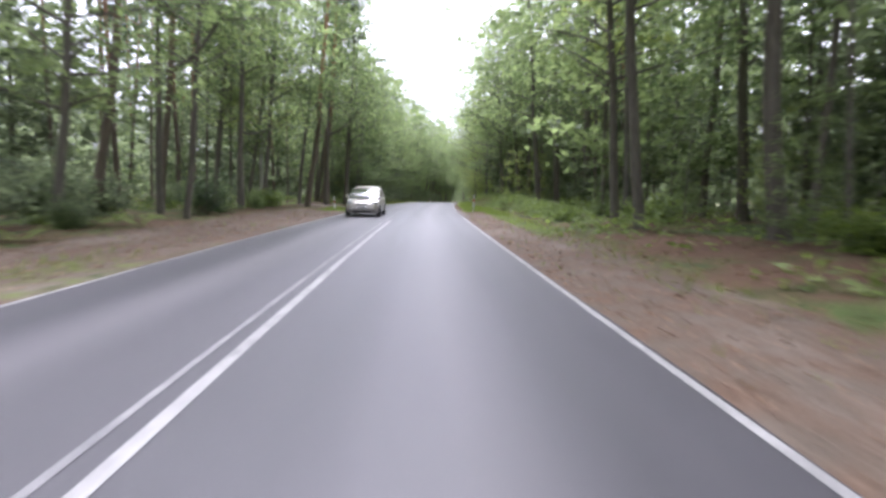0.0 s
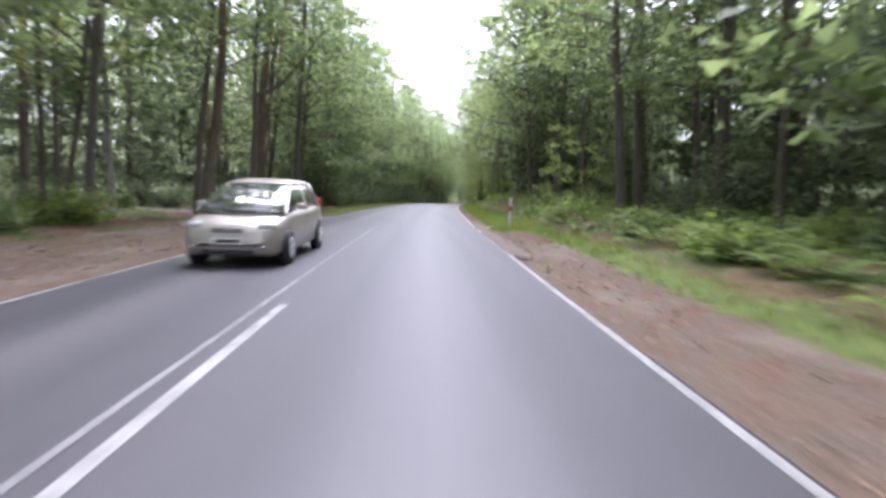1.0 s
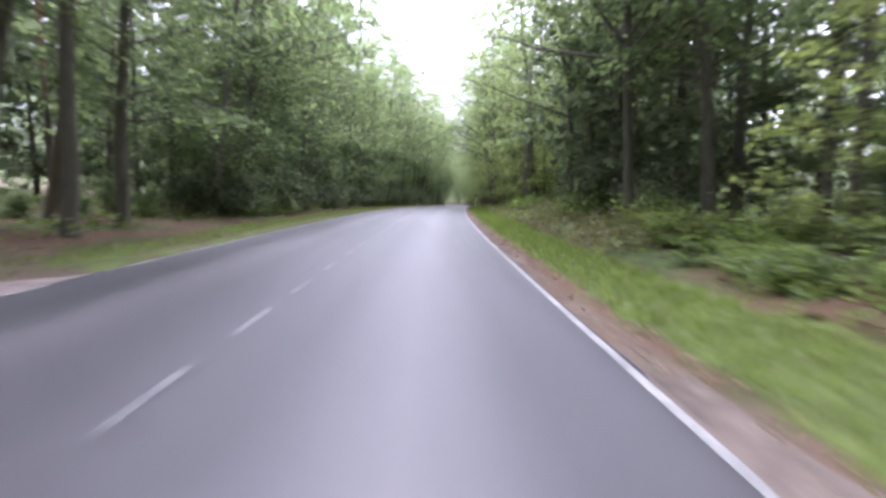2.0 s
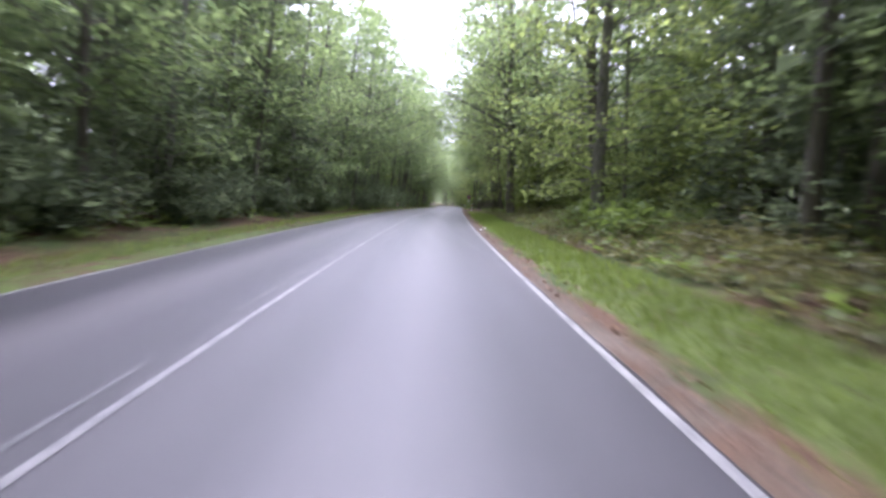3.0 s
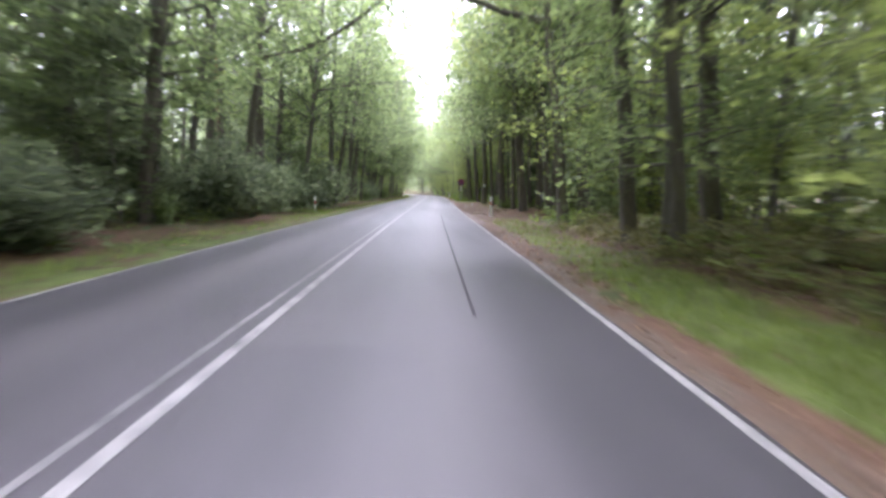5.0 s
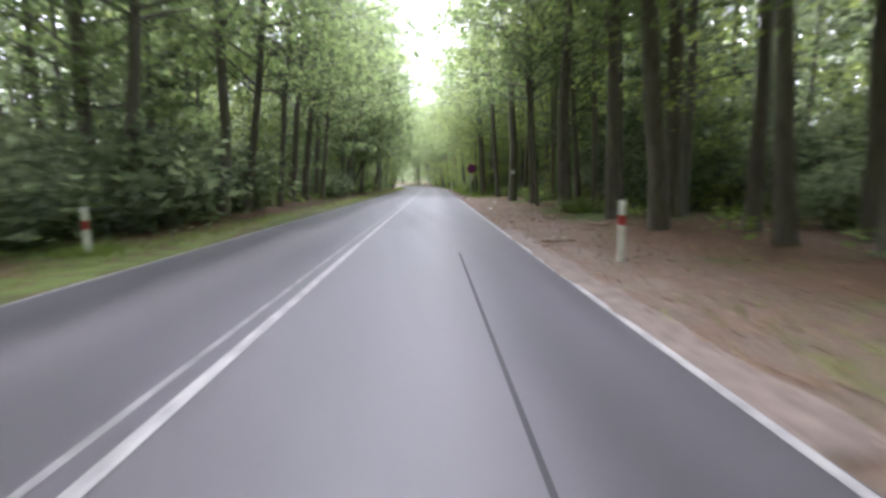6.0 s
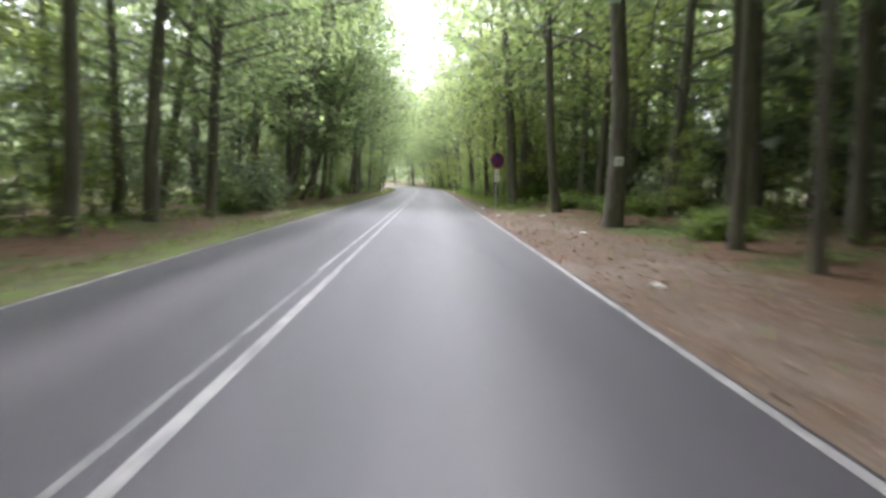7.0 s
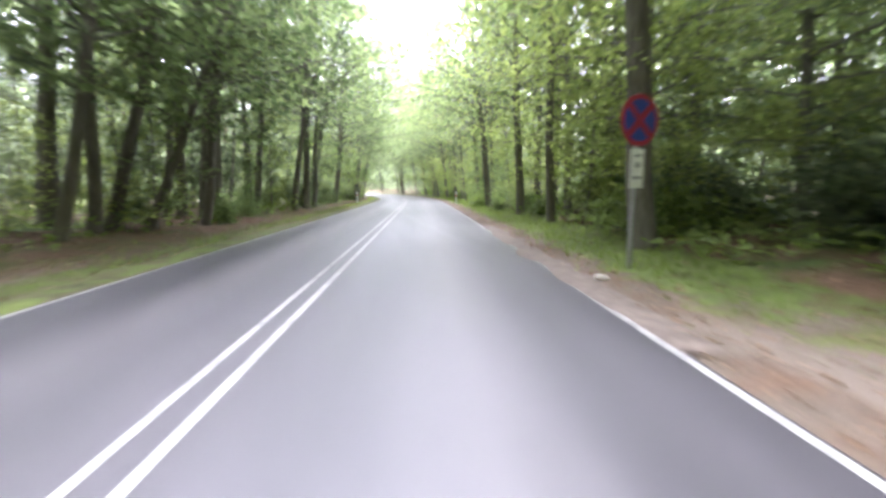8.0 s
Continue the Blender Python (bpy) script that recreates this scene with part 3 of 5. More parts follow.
SMALL, MID_LEAF, BIG = (0.156, 0.108, 0.6), (0.21, 0.148, 0.6), (0.38, 0.28, 1.1)
TREES = {
    # road-side trees
    "oak": build_tree("oak_tree", 11, 18, 0.18, 4.2, 34, 5600, MID_LEAF, LEAF_MID, OAK_BARK, 4.8, "tall oak with dark furrowed trunk beside the road"),
    "oak_b": build_tree("oak_tree", 12, 16, 0.18, 2.8, 34, 5200, MID_LEAF, LEAF_MID, OAK_BARK, 4.4, "oak with leaning dark trunk and dull green leaves", lean=0.025),
    "wide": build_tree("oak_tree", 21, 17, 0.2, 5.0, 38, 6600, MID_LEAF, LEAF_MID, OAK_BARK, 7.2, "broad oak with limbs reaching over the road", droop=0.04),
    "arch": build_tree("oak_tree", 25, 15, 0.19, 6.5, 18, 2400, MID_LEAF, LEAF_MID, OAK_BARK, 7.6, "oak with long boughs arching over the road", droop=0.12, gather=1.1, limb=(6.0, 0.28, 7.4, 0.11), limb_leaves=330, limb_spread=1.0),
    "beech": build_tree("hornbeam_tree", 13, 15, 0.18, 1.6, 46, 9800, SMALL, LEAF_LIGHT, GREY_BARK, 4.6, "hornbeam with low leafy boughs hanging over the verge", droop=0.25),
    "beech_b": build_tree("hornbeam_tree", 14, 15, 0.18, 1.8, 42, 9200, SMALL, LEAF_MID, GREY_BARK, 4.2, "hornbeam with grey trunk and layered green boughs", droop=0.22),
    "bare": build_tree("oak_tree", 15, 19, 0.18, 5.5, 24, 5200, MID_LEAF, LEAF_MID, OAK_BARK, 4.6, "slender oak with bare lower trunk and bent limbs", lean=-0.015),
    "pine": build_tree("pine_tree", 16, 21, 0.18, 12.5, 26, 4200, (0.42, 0.07, 0.9), NEEDLE, PINE_BARK, 2.8, "tall pine with bare reddish trunk and high crown", top_only=True, stubs=7, gather=0.9),
    "tall_oak": build_tree("oak_tree", 26, 18, 0.18, 6.5, 26, 4600, MID_LEAF, LEAF_LIGHT, OAK_BARK, 4.4, "tall straight oak with bare stem and light crown"),
    "high_beech": build_tree("hornbeam_tree", 27, 15, 0.18, 3.4, 30, 3800, (0.2, 0.14, 0.6), LEAF_LIGHT, GREY_BARK, 4.6, "hornbeam with light green boughs spread above head height", droop=0.2),
    "bent": build_tree("oak_tree", 22, 15, 0.15, 7.0, 22, 4800, MID_LEAF, LEAF_MID, OAK_BARK, 3.8, "oak with a thick limb bent towards the road", limb=(5.0, 0.55, 3.2, 0.1)),
    "limbed": build_tree("oak_tree", 23, 16, 0.16, 6.0, 22, 4800, MID_LEAF, LEAF_MID, OAK_BARK, 3.8, "oak with one long bare lower limb", limb=(3.5, 0.1, 2.8, 0.06)),
    "birch": build_tree("birch_tree", 18, 14, 0.10, 4.5, 22, 4400, SMALL, LEAF_LIGHT, BIRCH_BARK, 2.4, "slim birch with pale trunk", droop=0.35),
    # trees deeper in the wood
    "deep_oak": build_tree("oak_tree", 41, 17, 0.18, 2.0, 28, 2500, BIG, LEAF_MID, OAK_BARK, 4.4, "oak standing deep in the wood", fine=False, gather=1.45),
    "deep_dark": build_tree("hornbeam_tree", 42, 15, 0.18, 1.2, 28, 2500, BIG, LEAF_SHADE_TINT, GREY_BARK, 4.2, "shaded hornbeam deep in the wood", fine=False, gather=1.5),
    "deep_tall": build_tree("oak_tree", 43, 20, 0.18, 6.0, 24, 2700, BIG, LEAF_MID, OAK_BARK, 4.6, "tall oak with bare lower trunk in the wood", fine=False),
    "deep_pine": build_tree("pine_tree", 44, 20, 0.18, 11.0, 22, 2400, (0.5, 0.12, 0.9), NEEDLE, PINE_BARK, 2.7, "pine with straight bare trunk among oaks", top_only=True, stubs=4, fine=False, gather=0.9),
    "slim": build_tree("young_oak_tree", 45, 16, 0.18, 7.5, 14, 900, (0.3, 0.22, 0.9), LEAF_MID, OAK_BARK, 2.2, "slender straight young oak crowded in the wood", fine=False, gather=1.0),
    "slim_grey": build_tree("young_hornbeam_tree", 46, 14, 0.18, 5.5, 16, 900, (0.3, 0.22, 0.9), LEAF_LIGHT, GREY_BARK, 2.2, "slender grey-stemmed young hornbeam in the wood", fine=False, gather=1.1),
    "slim_pine": build_tree("young_pine_tree", 47, 18, 0.18, 11.0, 16, 800, (0.42, 0.1, 0.9), NEEDLE, PINE_BARK, 1.8, "slender pine with bare straight stem", top_only=True, stubs=5, fine=False, gather=0.9),
    # young growth
    "sapling": build_tree("beech_sapling", 19, 5.5, 0.04, 0.6, 18, 1650, (0.17, 0.115, 0.45), LEAF_LIGHT, GREY_BARK, 1.9, "young beech with flat sprays of light leaves", "sapling", droop=0.15, fine=False),
    "sapling_dark": build_tree("hornbeam_sapling", 24, 6.0, 0.045, 0.4, 22, 2600, (0.18, 0.12, 0.6), LEAF_SHADE_TINT, GREY_BARK, 2.2, "dark leafy young hornbeam at the wood edge", "sapling", droop=0.15, fine=False),
    "sapling_b": build_tree("beech_sapling", 20, 6.5, 0.045, 0.5, 20, 1650, (0.18, 0.12, 0.5), LEAF_MID, GREY_BARK, 2.2, "young beech growing in the shade of the wood", "sapling", droop=0.15, fine=False),
}
SHRUBS = {
    "bush": build_shrub("hazel_bush", 31, 1.9, 1.3, 1500, (0.18, 0.13, 0.7), LEAF_MID, "rounded green hazel bush at the edge of the wood"),
    "low": build_shrub("bramble_bush", 32, 0.9, 1.2, 1500, (0.15, 0.10, 0.6), FERN, "low bright green bramble on the bank"),
    "dark": build_shrub("juniper_bush", 33, 2.1, 0.95, 2200, (0.12, 0.05, 0.9), NEEDLE, "dense dark juniper bush beside the sandy verge"),
    "shade": build_shrub("elder_bush", 34, 2.4, 1.5, 2400, (0.17, 0.12, 0.8), LEAF_SHADE_TINT, "dull green elder bush in the shade"),
}
SHRUBS["heath"] = build_shrub("heath_bush", 36, 0.75, 1.1, 1300, (0.12, 0.06, 0.7), BRACKEN, "brown-green tangle of bramble and heath on the bank")
SHRUBS["fern"] = build_fern("fern", 61, 9, 0.75, "green fern with arching fronds on the bank")
SHRUBS["fern_tall"] = build_fern("fern", 62, 12, 1.0, "tall yellow-green fern under the trees")
USED = set()
RNG = random.Random(5)


def plant(stock, kind, s, e, dia=None, scale=None, lean=None, turn=None):
    tree = stock[kind]
    m = place(s, e, RNG.uniform(0, 6.28) if turn is None else turn, 0.0, scale or RNG.uniform(0.88, 1.12), lean or (RNG.gauss(0, 1.6), RNG.gauss(0, 1.6)))
    if kind in USED:
        ob = copy_thing(tree, m)
    else:
        ob = tree
        ob.matrix_basis = m
        USED.add(kind)
    if dia:
        trunk_width(ob, dia / 2 / 0.18)
    return ob


# trees whose trunks can be told apart: (along the road, across it, diameter)
LEFT_A = [(12.5, -7.4, 0.24), (16.9, -9.3, 0.29), (16.9, -6.4, 0.22), (22.6, -10.2, 0.25), (27.4, -10.0, 0.3),
          (29.1, -7.9, 0.25), (29.9, -9.1, 0.2), (32.7, -6.4, 0.36), (34.4, -7.4, 0.25), (39.9, -6.8, 0.45), (42.3, -5.9, 0.28),
          (43.0, -8.4, 0.5), (44.6, -6.2, 0.38), (45.3, -8.6, 0.3)]
LEFT_B = [(51.0, -6.6, 0.3), (55.5, -7.4, 0.35), (60.0, -6.3, 0.28), (64.5, -7.0, 0.3), (69.2, -7.5, 0.18), (69.9, -6.2, 0.29), (75.0, -6.4, 0.34), (80.5, -7.3, 0.3),
          (85.5, -6.2, 0.36), (91.0, -6.8, 0.3), (96.5, -6.3, 0.3), (101.0, -7.5, 0.3), (105.1, -8.5, 0.37), (109.1, -7.5, 0.5), (112.9, -7.7, 0.43), (115.6, -5.4, 0.38),
          (117.8, -5.4, 0.31)]
LEFT_C = [(121.3, -5.3, 0.22), (125.6, -6.0, 0.27), (128.9, -6.1, 0.39), (134.0, -6.6, 0.3), (146.4, -9.5, 0.5), (150.5, -8.2, 0.25),
          (150.5, -6.8, 0.33), (153.1, -8.8, 0.4), (156.8, -6.9, 0.28), (161.5, -5.5, 0.35)]
RIGHT_A = [(5.5, 8.4, 0.35), (14.2, 7.5, 0.29), (16.4, 7.6, 0.26), (19.6, 13.8, 0.4), (31.4, 11.1, 0.5), (32.3, 14.0, 0.5),
           (33.0, 8.4, 0.4), (35.6, 12.5, 0.31), (36.4, 10.4, 0.42), (43.6, 13.6, 0.36), (45.0, 9.0, 0.4), (50.0, 15.5, 0.5), (50.5, 10.6, 0.47), (56.5, 8.8, 0.4)]
RIGHT_B = [(62.2, 10.8, 0.45), (69.2, 8.2, 0.5), (76.8, 9.6, 0.45), (81.1, 8.0, 0.5), (86.0, 8.6, 0.4), (93.5, 7.8, 0.4), (99.0, 8.8, 0.4), (106.5, 10.2, 0.35), (107.0, 7.2, 0.37),
           (107.2, 8.9, 0.5), (110.0, 6.4, 0.45), (112.2, 7.7, 0.48), (112.5, 6.2, 0.25), (115.0, 7.2, 0.36), (116.6, 8.0, 0.26), (117.2, 6.2, 0.45)]
RIGHT_C = [(121.3, 6.0, 0.18), (123.2, 6.1, 0.2), (123.6, 8.4, 0.26), (133.5, 5.8, 0.32), (141.0, 5.5, 0.46), (143.5, 6.4, 0.5),
           (148.2, 5.5, 0.3), (153.0, 5.4, 0.34), (161.4, 5.2, 0.4)]
KINDS = (
    (LEFT_A, ("oak_b", "pine", "bare", "pine", "oak", "bare")),
    (LEFT_B[:9], ("beech_b", "oak_b", "oak_b", "beech_b", "oak_b", "oak")),
    (LEFT_B[9:], ("bare", "oak_b", "bare", "oak")),
    (LEFT_C, ("oak", "wide", "bare", "oak_b")),
    (RIGHT_A, ("bare", "bare", "oak", "bare", "oak", "pine")),
    (RIGHT_B[:7], ("beech", "oak", "beech_b", "beech", "bare", "oak")),
    (RIGHT_B[7:], ("bare", "oak", "bare", "tall_oak")),
    (RIGHT_C, ("bare", "oak", "wide", "bare", "oak", "beech")),
)
TAKEN = []
for kind, s, e, dia in (("bare", 128.1, 5.9, 0.46), ("bent", 19.0, -8.3, 0.29), ("bent", 37.2, -6.2, 0.31), ("limbed", 24.2, -7.3, 0.32)):
    plant(TREES, kind, s, e, dia, scale=1.0, lean=(0.0, 0.0 if e > 0 else 1.0), turn=heading(s))
    TAKEN.append((s, e))
# stems that slant towards the road
for kind, s, e, dia, tip in (("oak", 145.2, -7.0, 0.34, 16.0), ("oak_b", 145.6, -6.3, 0.24, 21.0), ("wide", 165.8, -6.2, 0.36, 12.0), ("slim", 184.5, -5.0, 0.17, 17.0),
                             ("oak_b", 142.2, -6.3, 0.28, 13.0), ("oak", 134.6, -8.9, 0.36, 12.0), ("bare", 11.0, 9.3, 0.4, -9.0)):
    plant(TREES, kind, s, e, dia, scale=1.0, lean=(RNG.gauss(0, 1.0), tip))
    TAKEN.append((s, e))
for stretch, kinds in KINDS:
    for i, (s, e, dia) in enumerate(stretch):
        plant(TREES, kinds[i % len(kinds)], s, e, dia, lean=(RNG.gauss(0, 1.5), math.copysign(5.0, -e) + RNG.gauss(0, 1.6)))
        TAKEN.append((s, e))
plant(TREES, "birch", 31.8, -8.9)
TAKEN.append((31.8, -8.6))
# crowns that close over the road further on
for side, step, kinds in ((-1, 10.0, ("wide", "wide", "beech_b")), (1, 7.5, ("wide", "beech", "wide"))):
    s = 72.0
    while s < 236:
        s += step * RNG.uniform(0.8, 1.2)
        e = side * RNG.uniform(5.4, 6.8)
        if side > 0 and 98 < s < 142:
            e += 2.2
        if side < 0 and 88 < s < 114:
            continue
        while any((s - a) ** 2 + (e - b) ** 2 < 2.5 for a, b in TAKEN):
            s += 1.0
        over = -side * (5.5 if s > 160 else 2.0)
        if 108 < s < 160 and e * side < 7.0:
            e += side * 1.3
        kind = RNG.choice(kinds)
        if side > 0 and 90 < s < 105:
            kind = "beech_b"
        if side > 0 and 105 <= s < 130:
            kind = "tall_oak"
        plant(TREES, kind, s, e, RNG.uniform(0.22, 0.38), lean=(RNG.gauss(0, 1.5), over + RNG.gauss(0, 2.0)))
        TAKEN.append((s, e))
for s, e, sc in ((79.0, 5.9, 0.8), (84.5, 5.8, 0.85), (88.5, -5.8, 0.85), (91.5, 6.0, 0.85), (54.0, -6.8, 0.95), (47.5, 7.8, 1.0), (57.0, 8.2, 0.95)):
    plant(TREES, "wide", s, e, 0.3, scale=sc, lean=(RNG.gauss(0, 1.5), math.copysign(7.5 if s > 70 else 4.0, -e)))
    TAKEN.append((s, e))
for s, e, sc in ((111.5, -5.9, 0.95), (131.6, -5.7, 0.9), (147.9, -5.7, 0.9), (158.6, -5.5, 0.95)):
    plant(TREES, "wide", s, e, 0.3, scale=sc, lean=(RNG.gauss(0, 1.5), 6.5))
    TAKEN.append((s, e))
# long limbs meeting over the road
for s, e, sc, tip in ((93.5, 5.9, 1.05, 6.0), (96.3, -6.3, 1.1, 6.0), (100.5, 6.2, 1.1, 6.0), (104.0, -6.4, 1.0, 5.0)):
    plant(TREES, "arch", s, e, 0.32, scale=sc, lean=(RNG.gauss(0, 1.5), math.copysign(tip, -e)), turn=heading(s) + (math.pi if e > 0 else 0.0) + RNG.gauss(0, 0.2))
    TAKEN.append((s, e))
for i in range(11):
    s = 184.0 + 4.6 * i
    e = (4.6 + 0.9 * RNG.random()) * (1 if i % 2 else -1)
    if any((s - a) ** 2 + (e - b) ** 2 < 1.2 for a, b in TAKEN):
        s += 1.5
    plant(TREES, "wide", s, e, 0.3, scale=RNG.uniform(0.75, 0.95), lean=(RNG.gauss(0, 1.5), math.copysign(8.0, -e)))
    TAKEN.append((s, e))
for kind, s, e, sc in (("beech", 65.5, 7.0, 1.0), ("sapling", 78.0, 6.7, 1.0), ("sapling", 79.5, 7.4, 1.1), ("sapling", 39.5, 7.6, 0.75), ("sapling", 37.6, 9.0, 0.7), ("sapling", 129.5, 8.2, 0.5), ("sapling", 131.0, 9.3, 0.55), ("beech_b", 136.5, 9.5, 1.0),
                       ("beech_b", 146.0, 8.8, 1.0), ("beech", 151.0, 8.4, 1.0), ("high_beech", 105.2, 7.3, 0.95), ("high_beech", 114.2, 9.0, 1.0), ("high_beech", 131.0, 8.6, 1.05), ("high_beech", 138.2, 8.0, 1.1), ("high_beech", 145.0, 6.9, 1.1), ("beech", 155.5, 7.4, 1.1), ("beech_b", 139.5, 12.0, 1.0), ("birch", 134.4, 10.4, 1.1)):
    plant(TREES, kind, s, e, scale=sc)
    TAKEN.append((s, e))

# the rest of the wood
FILL = {"left": ("deep_pine", "deep_oak", "deep_dark", "deep_tall", "deep_dark"), "right": ("deep_oak", "deep_dark", "deep_tall", "deep_oak", "deep_pine")}
count = 0
tries = 0
while count < 135 and tries < 8000:
    tries += 1
    s = RNG.uniform(0, 245)
    side = RNG.choice((-1, 1))
    out = 8.2 + 21.0 * RNG.random() ** 1.25
    if s > 165:
        out = 6.0 + 21.0 * RNG.random() ** 1.2
    e = side * out
    if any((s - a) ** 2 + (e - b) ** 2 < 6.3 for a, b in TAKEN):
        continue
    TAKEN.append((s, e))
    kinds = ("deep_pine", "deep_tall", "deep_pine", "deep_dark") if side < 0 and s < 52 else FILL["left" if side < 0 else "right"]
    plant(TREES, RNG.choice(kinds), s, e, RNG.uniform(0.2, 0.42))
    count += 1

# crowded slender stems between the larger trees
count = 0
tries = 0
while count < 130 and tries < 6000:
    tries += 1
    s = RNG.uniform(4, 190)
    side = RNG.choice((-1, 1))
    e = side * (7.6 + 15.0 * RNG.random() ** 1.2)
    if any((s - a) ** 2 + (e - b) ** 2 < 1.6 for a, b in TAKEN):
        continue
    TAKEN.append((s, e))
    kind = RNG.choice(("slim_pine", "slim", "slim_pine") if side < 0 and s < 52 else ("slim", "slim_grey", "slim"))
    plant(TREES, kind, s, e, RNG.uniform(0.11, 0.24), lean=(RNG.gauss(0, 1.5), math.copysign(3.0, -e) + RNG.gauss(0, 2.0)))
    count += 1

# young trees at the edge of the wood
count = 0
tries = 0
while count < 42 and tries < 4000:
    tries += 1
    s = RNG.uniform(4, 205)
    side = RNG.choice((-1, 1, 1))
    e = side * RNG.uniform(6.6, 15.0)
    if side < 0 and s < 40 and e > -9:
        continue
    if side > 0 and (100 < s < 136 or s < 46) and e < 10.5:
        continue
    if any((s - a) ** 2 + (e - b) ** 2 < 1.0 for a, b in TAKEN):
        continue
    plant(TREES, RNG.choice(("sapling", "sapling_b")), s, e, scale=RNG.uniform(0.6, 1.25))
    count += 1

# shrubs
plant(SHRUBS, "dark", 19.0, -6.6, scale=0.95)
for s, e, kind, sc in ((20.8, -6.9, "bush", 0.6), (25.0, -6.9, "bush", 0.75), (27.5, -7.4, "low", 1.0), (36.8, -7.6, "bush", 0.7), (10.0, -8.0, "shade", 1.0), (7.0, -7.5, "shade", 0.9),
                       (13.8, -8.6, "shade", 0.9), (46.5, 8.0, "low", 1.2), (52.0, 7.4, "low", 1.3), (64.0, 7.0, "low", 1.3), (67.0, 7.4, "low", 1.1), (61.0, 6.9, "low", 1.2),
                       (143.0, 6.8, "low", 1.1), (146.0, 7.0, "low", 0.9), (37.0, 8.0, "low", 1.1), (40.5, 7.6, "low", 1.0)):
    plant(SHRUBS, kind, s, e, scale=sc)


def thicket(a, b, near, far, n, kinds, low, high):
    """Shrubs or young trees along a stretch of the wood's edge."""
    for i in range(n):
        s = a + (b - a) * (i + RNG.random()) / n
        e = math.copysign(abs(near) + (abs(far) - abs(near)) * RNG.random() ** 1.3, near)
        kind = RNG.choice(kinds)
        plant(SHRUBS if kind in SHRUBS else TREES, kind, s, e, scale=RNG.uniform(low, high))


FERNS = ("fern", "fern_tall", "fern")
thicket(12, 26, 5.9, 7.6, 16, FERNS, 0.7, 1.15)
thicket(26, 44, 5.7, 7.8, 18, FERNS, 0.45, 0.75)
thicket(44, 60, 5.5, 7.6, 22, FERNS, 0.4, 0.7)
thicket(60, 92, 5.8, 8.4, 60, FERNS, 0.6, 1.1)
thicket(92, 104, 6.4, 8.2, 16, FERNS, 0.6, 1.0)
thicket(116, 137, 6.5, 10.0, 22, ("low", "fern", "fern_tall", "fern"), 0.45, 0.85)
thicket(136, 156, 6.1, 8.6, 26, FERNS, 0.7, 1.2)
thicket(2, 14, -6.0, -8.0, 12, FERNS, 0.6, 1.0)
thicket(22, 32, -7.0, -8.6, 8, FERNS, 0.6, 1.0)
thicket(48, 118, -4.9, -6.4, 40, FERNS, 0.5, 0.9)
# left: open pine wood with low growth, then a dark leafy edge, then bushes
thicket(2, 16, -6.8, -10, 14, ("shade", "bush", "low"), 0.35, 0.6)
thicket(14, 48, -9.0, -15, 20, ("shade", "bush", "sapling_b"), 0.5, 0.9)
thicket(46, 98, -5.6, -9.5, 44, ("shade", "shade", "bush", "sapling_dark"), 0.7, 1.3)
thicket(98, 121, -5.7, -8.0, 18, ("shade", "bush", "shade"), 0.9, 1.5)
thicket(50, 98, -6.4, -9.0, 20, ("sapling_dark", "sapling_b"), 0.9, 1.4)
thicket(120, 220, -5.3, -9, 62, ("shade", "bush", "sapling", "sapling_b", "bush"), 0.6, 1.25)
# right: dim wood, then a light leafy edge over brambles, then bare ground under trunks
thicket(4, 30, 8.6, 15, 14, ("low", "sapling_b", "bush"), 0.5, 1.0)
thicket(18, 46, 6.1, 8.0, 12, ("low",), 0.5, 0.9)
thicket(28, 46, 11, 15, 14, ("bush", "shade", "sapling_dark"), 0.8, 1.3)
thicket(46, 62, 8.2, 12, 14, ("low", "bush", "shade", "sapling_dark", "sapling_dark"), 0.7, 1.2)
thicket(62, 100, 8.0, 12, 20, ("low", "bush", "sapling", "low", "sapling"), 0.5, 1.0)
thicket(62, 100, 8.8, 11.0, 15, ("sapling", "sapling_b", "sapling"), 0.9, 1.5)
thicket(100, 142, 9.5, 15, 22, ("bush", "sapling", "low", "shade"), 0.6, 1.1)
thicket(112, 172, 13, 18, 16, ("sapling_dark", "sapling_b", "shade"), 1.2, 1.9)
thicket(140, 220, 6.4, 11, 40, ("low", "low", "bush", "sapling", "sapling_b"), 0.6, 1.1)
# the shaded depth of the wood
thicket(6, 62, 15, 21, 10, ("sapling_dark", "sapling_b"), 1.4, 2.1)
thicket(112, 126, 9.5, 15, 7, ("sapling_dark", "shade"), 1.2, 1.8)
thicket(112, 127, -8.5, -14, 4, ("sapling_dark", "shade"), 1.2, 1.9)
thicket(131, 153, 8.5, 13.0, 12, ("shade", "bush"), 0.7, 1.1)
thicket(152, 214, 5.3, 7.2, 26, ("sapling", "bush", "sapling_b", "low"), 0.7, 1.3)
thicket(164, 214, -5.2, -7.0, 18, ("sapling", "bush", "sapling_b"), 0.8, 1.3)
thicket(8, 46, -17, -22, 7, ("sapling_dark", "sapling_b"), 1.3, 2.0)
thicket(116, 172, -12, -18, 14, ("sapling_dark", "sapling_b"), 1.3, 2.0)

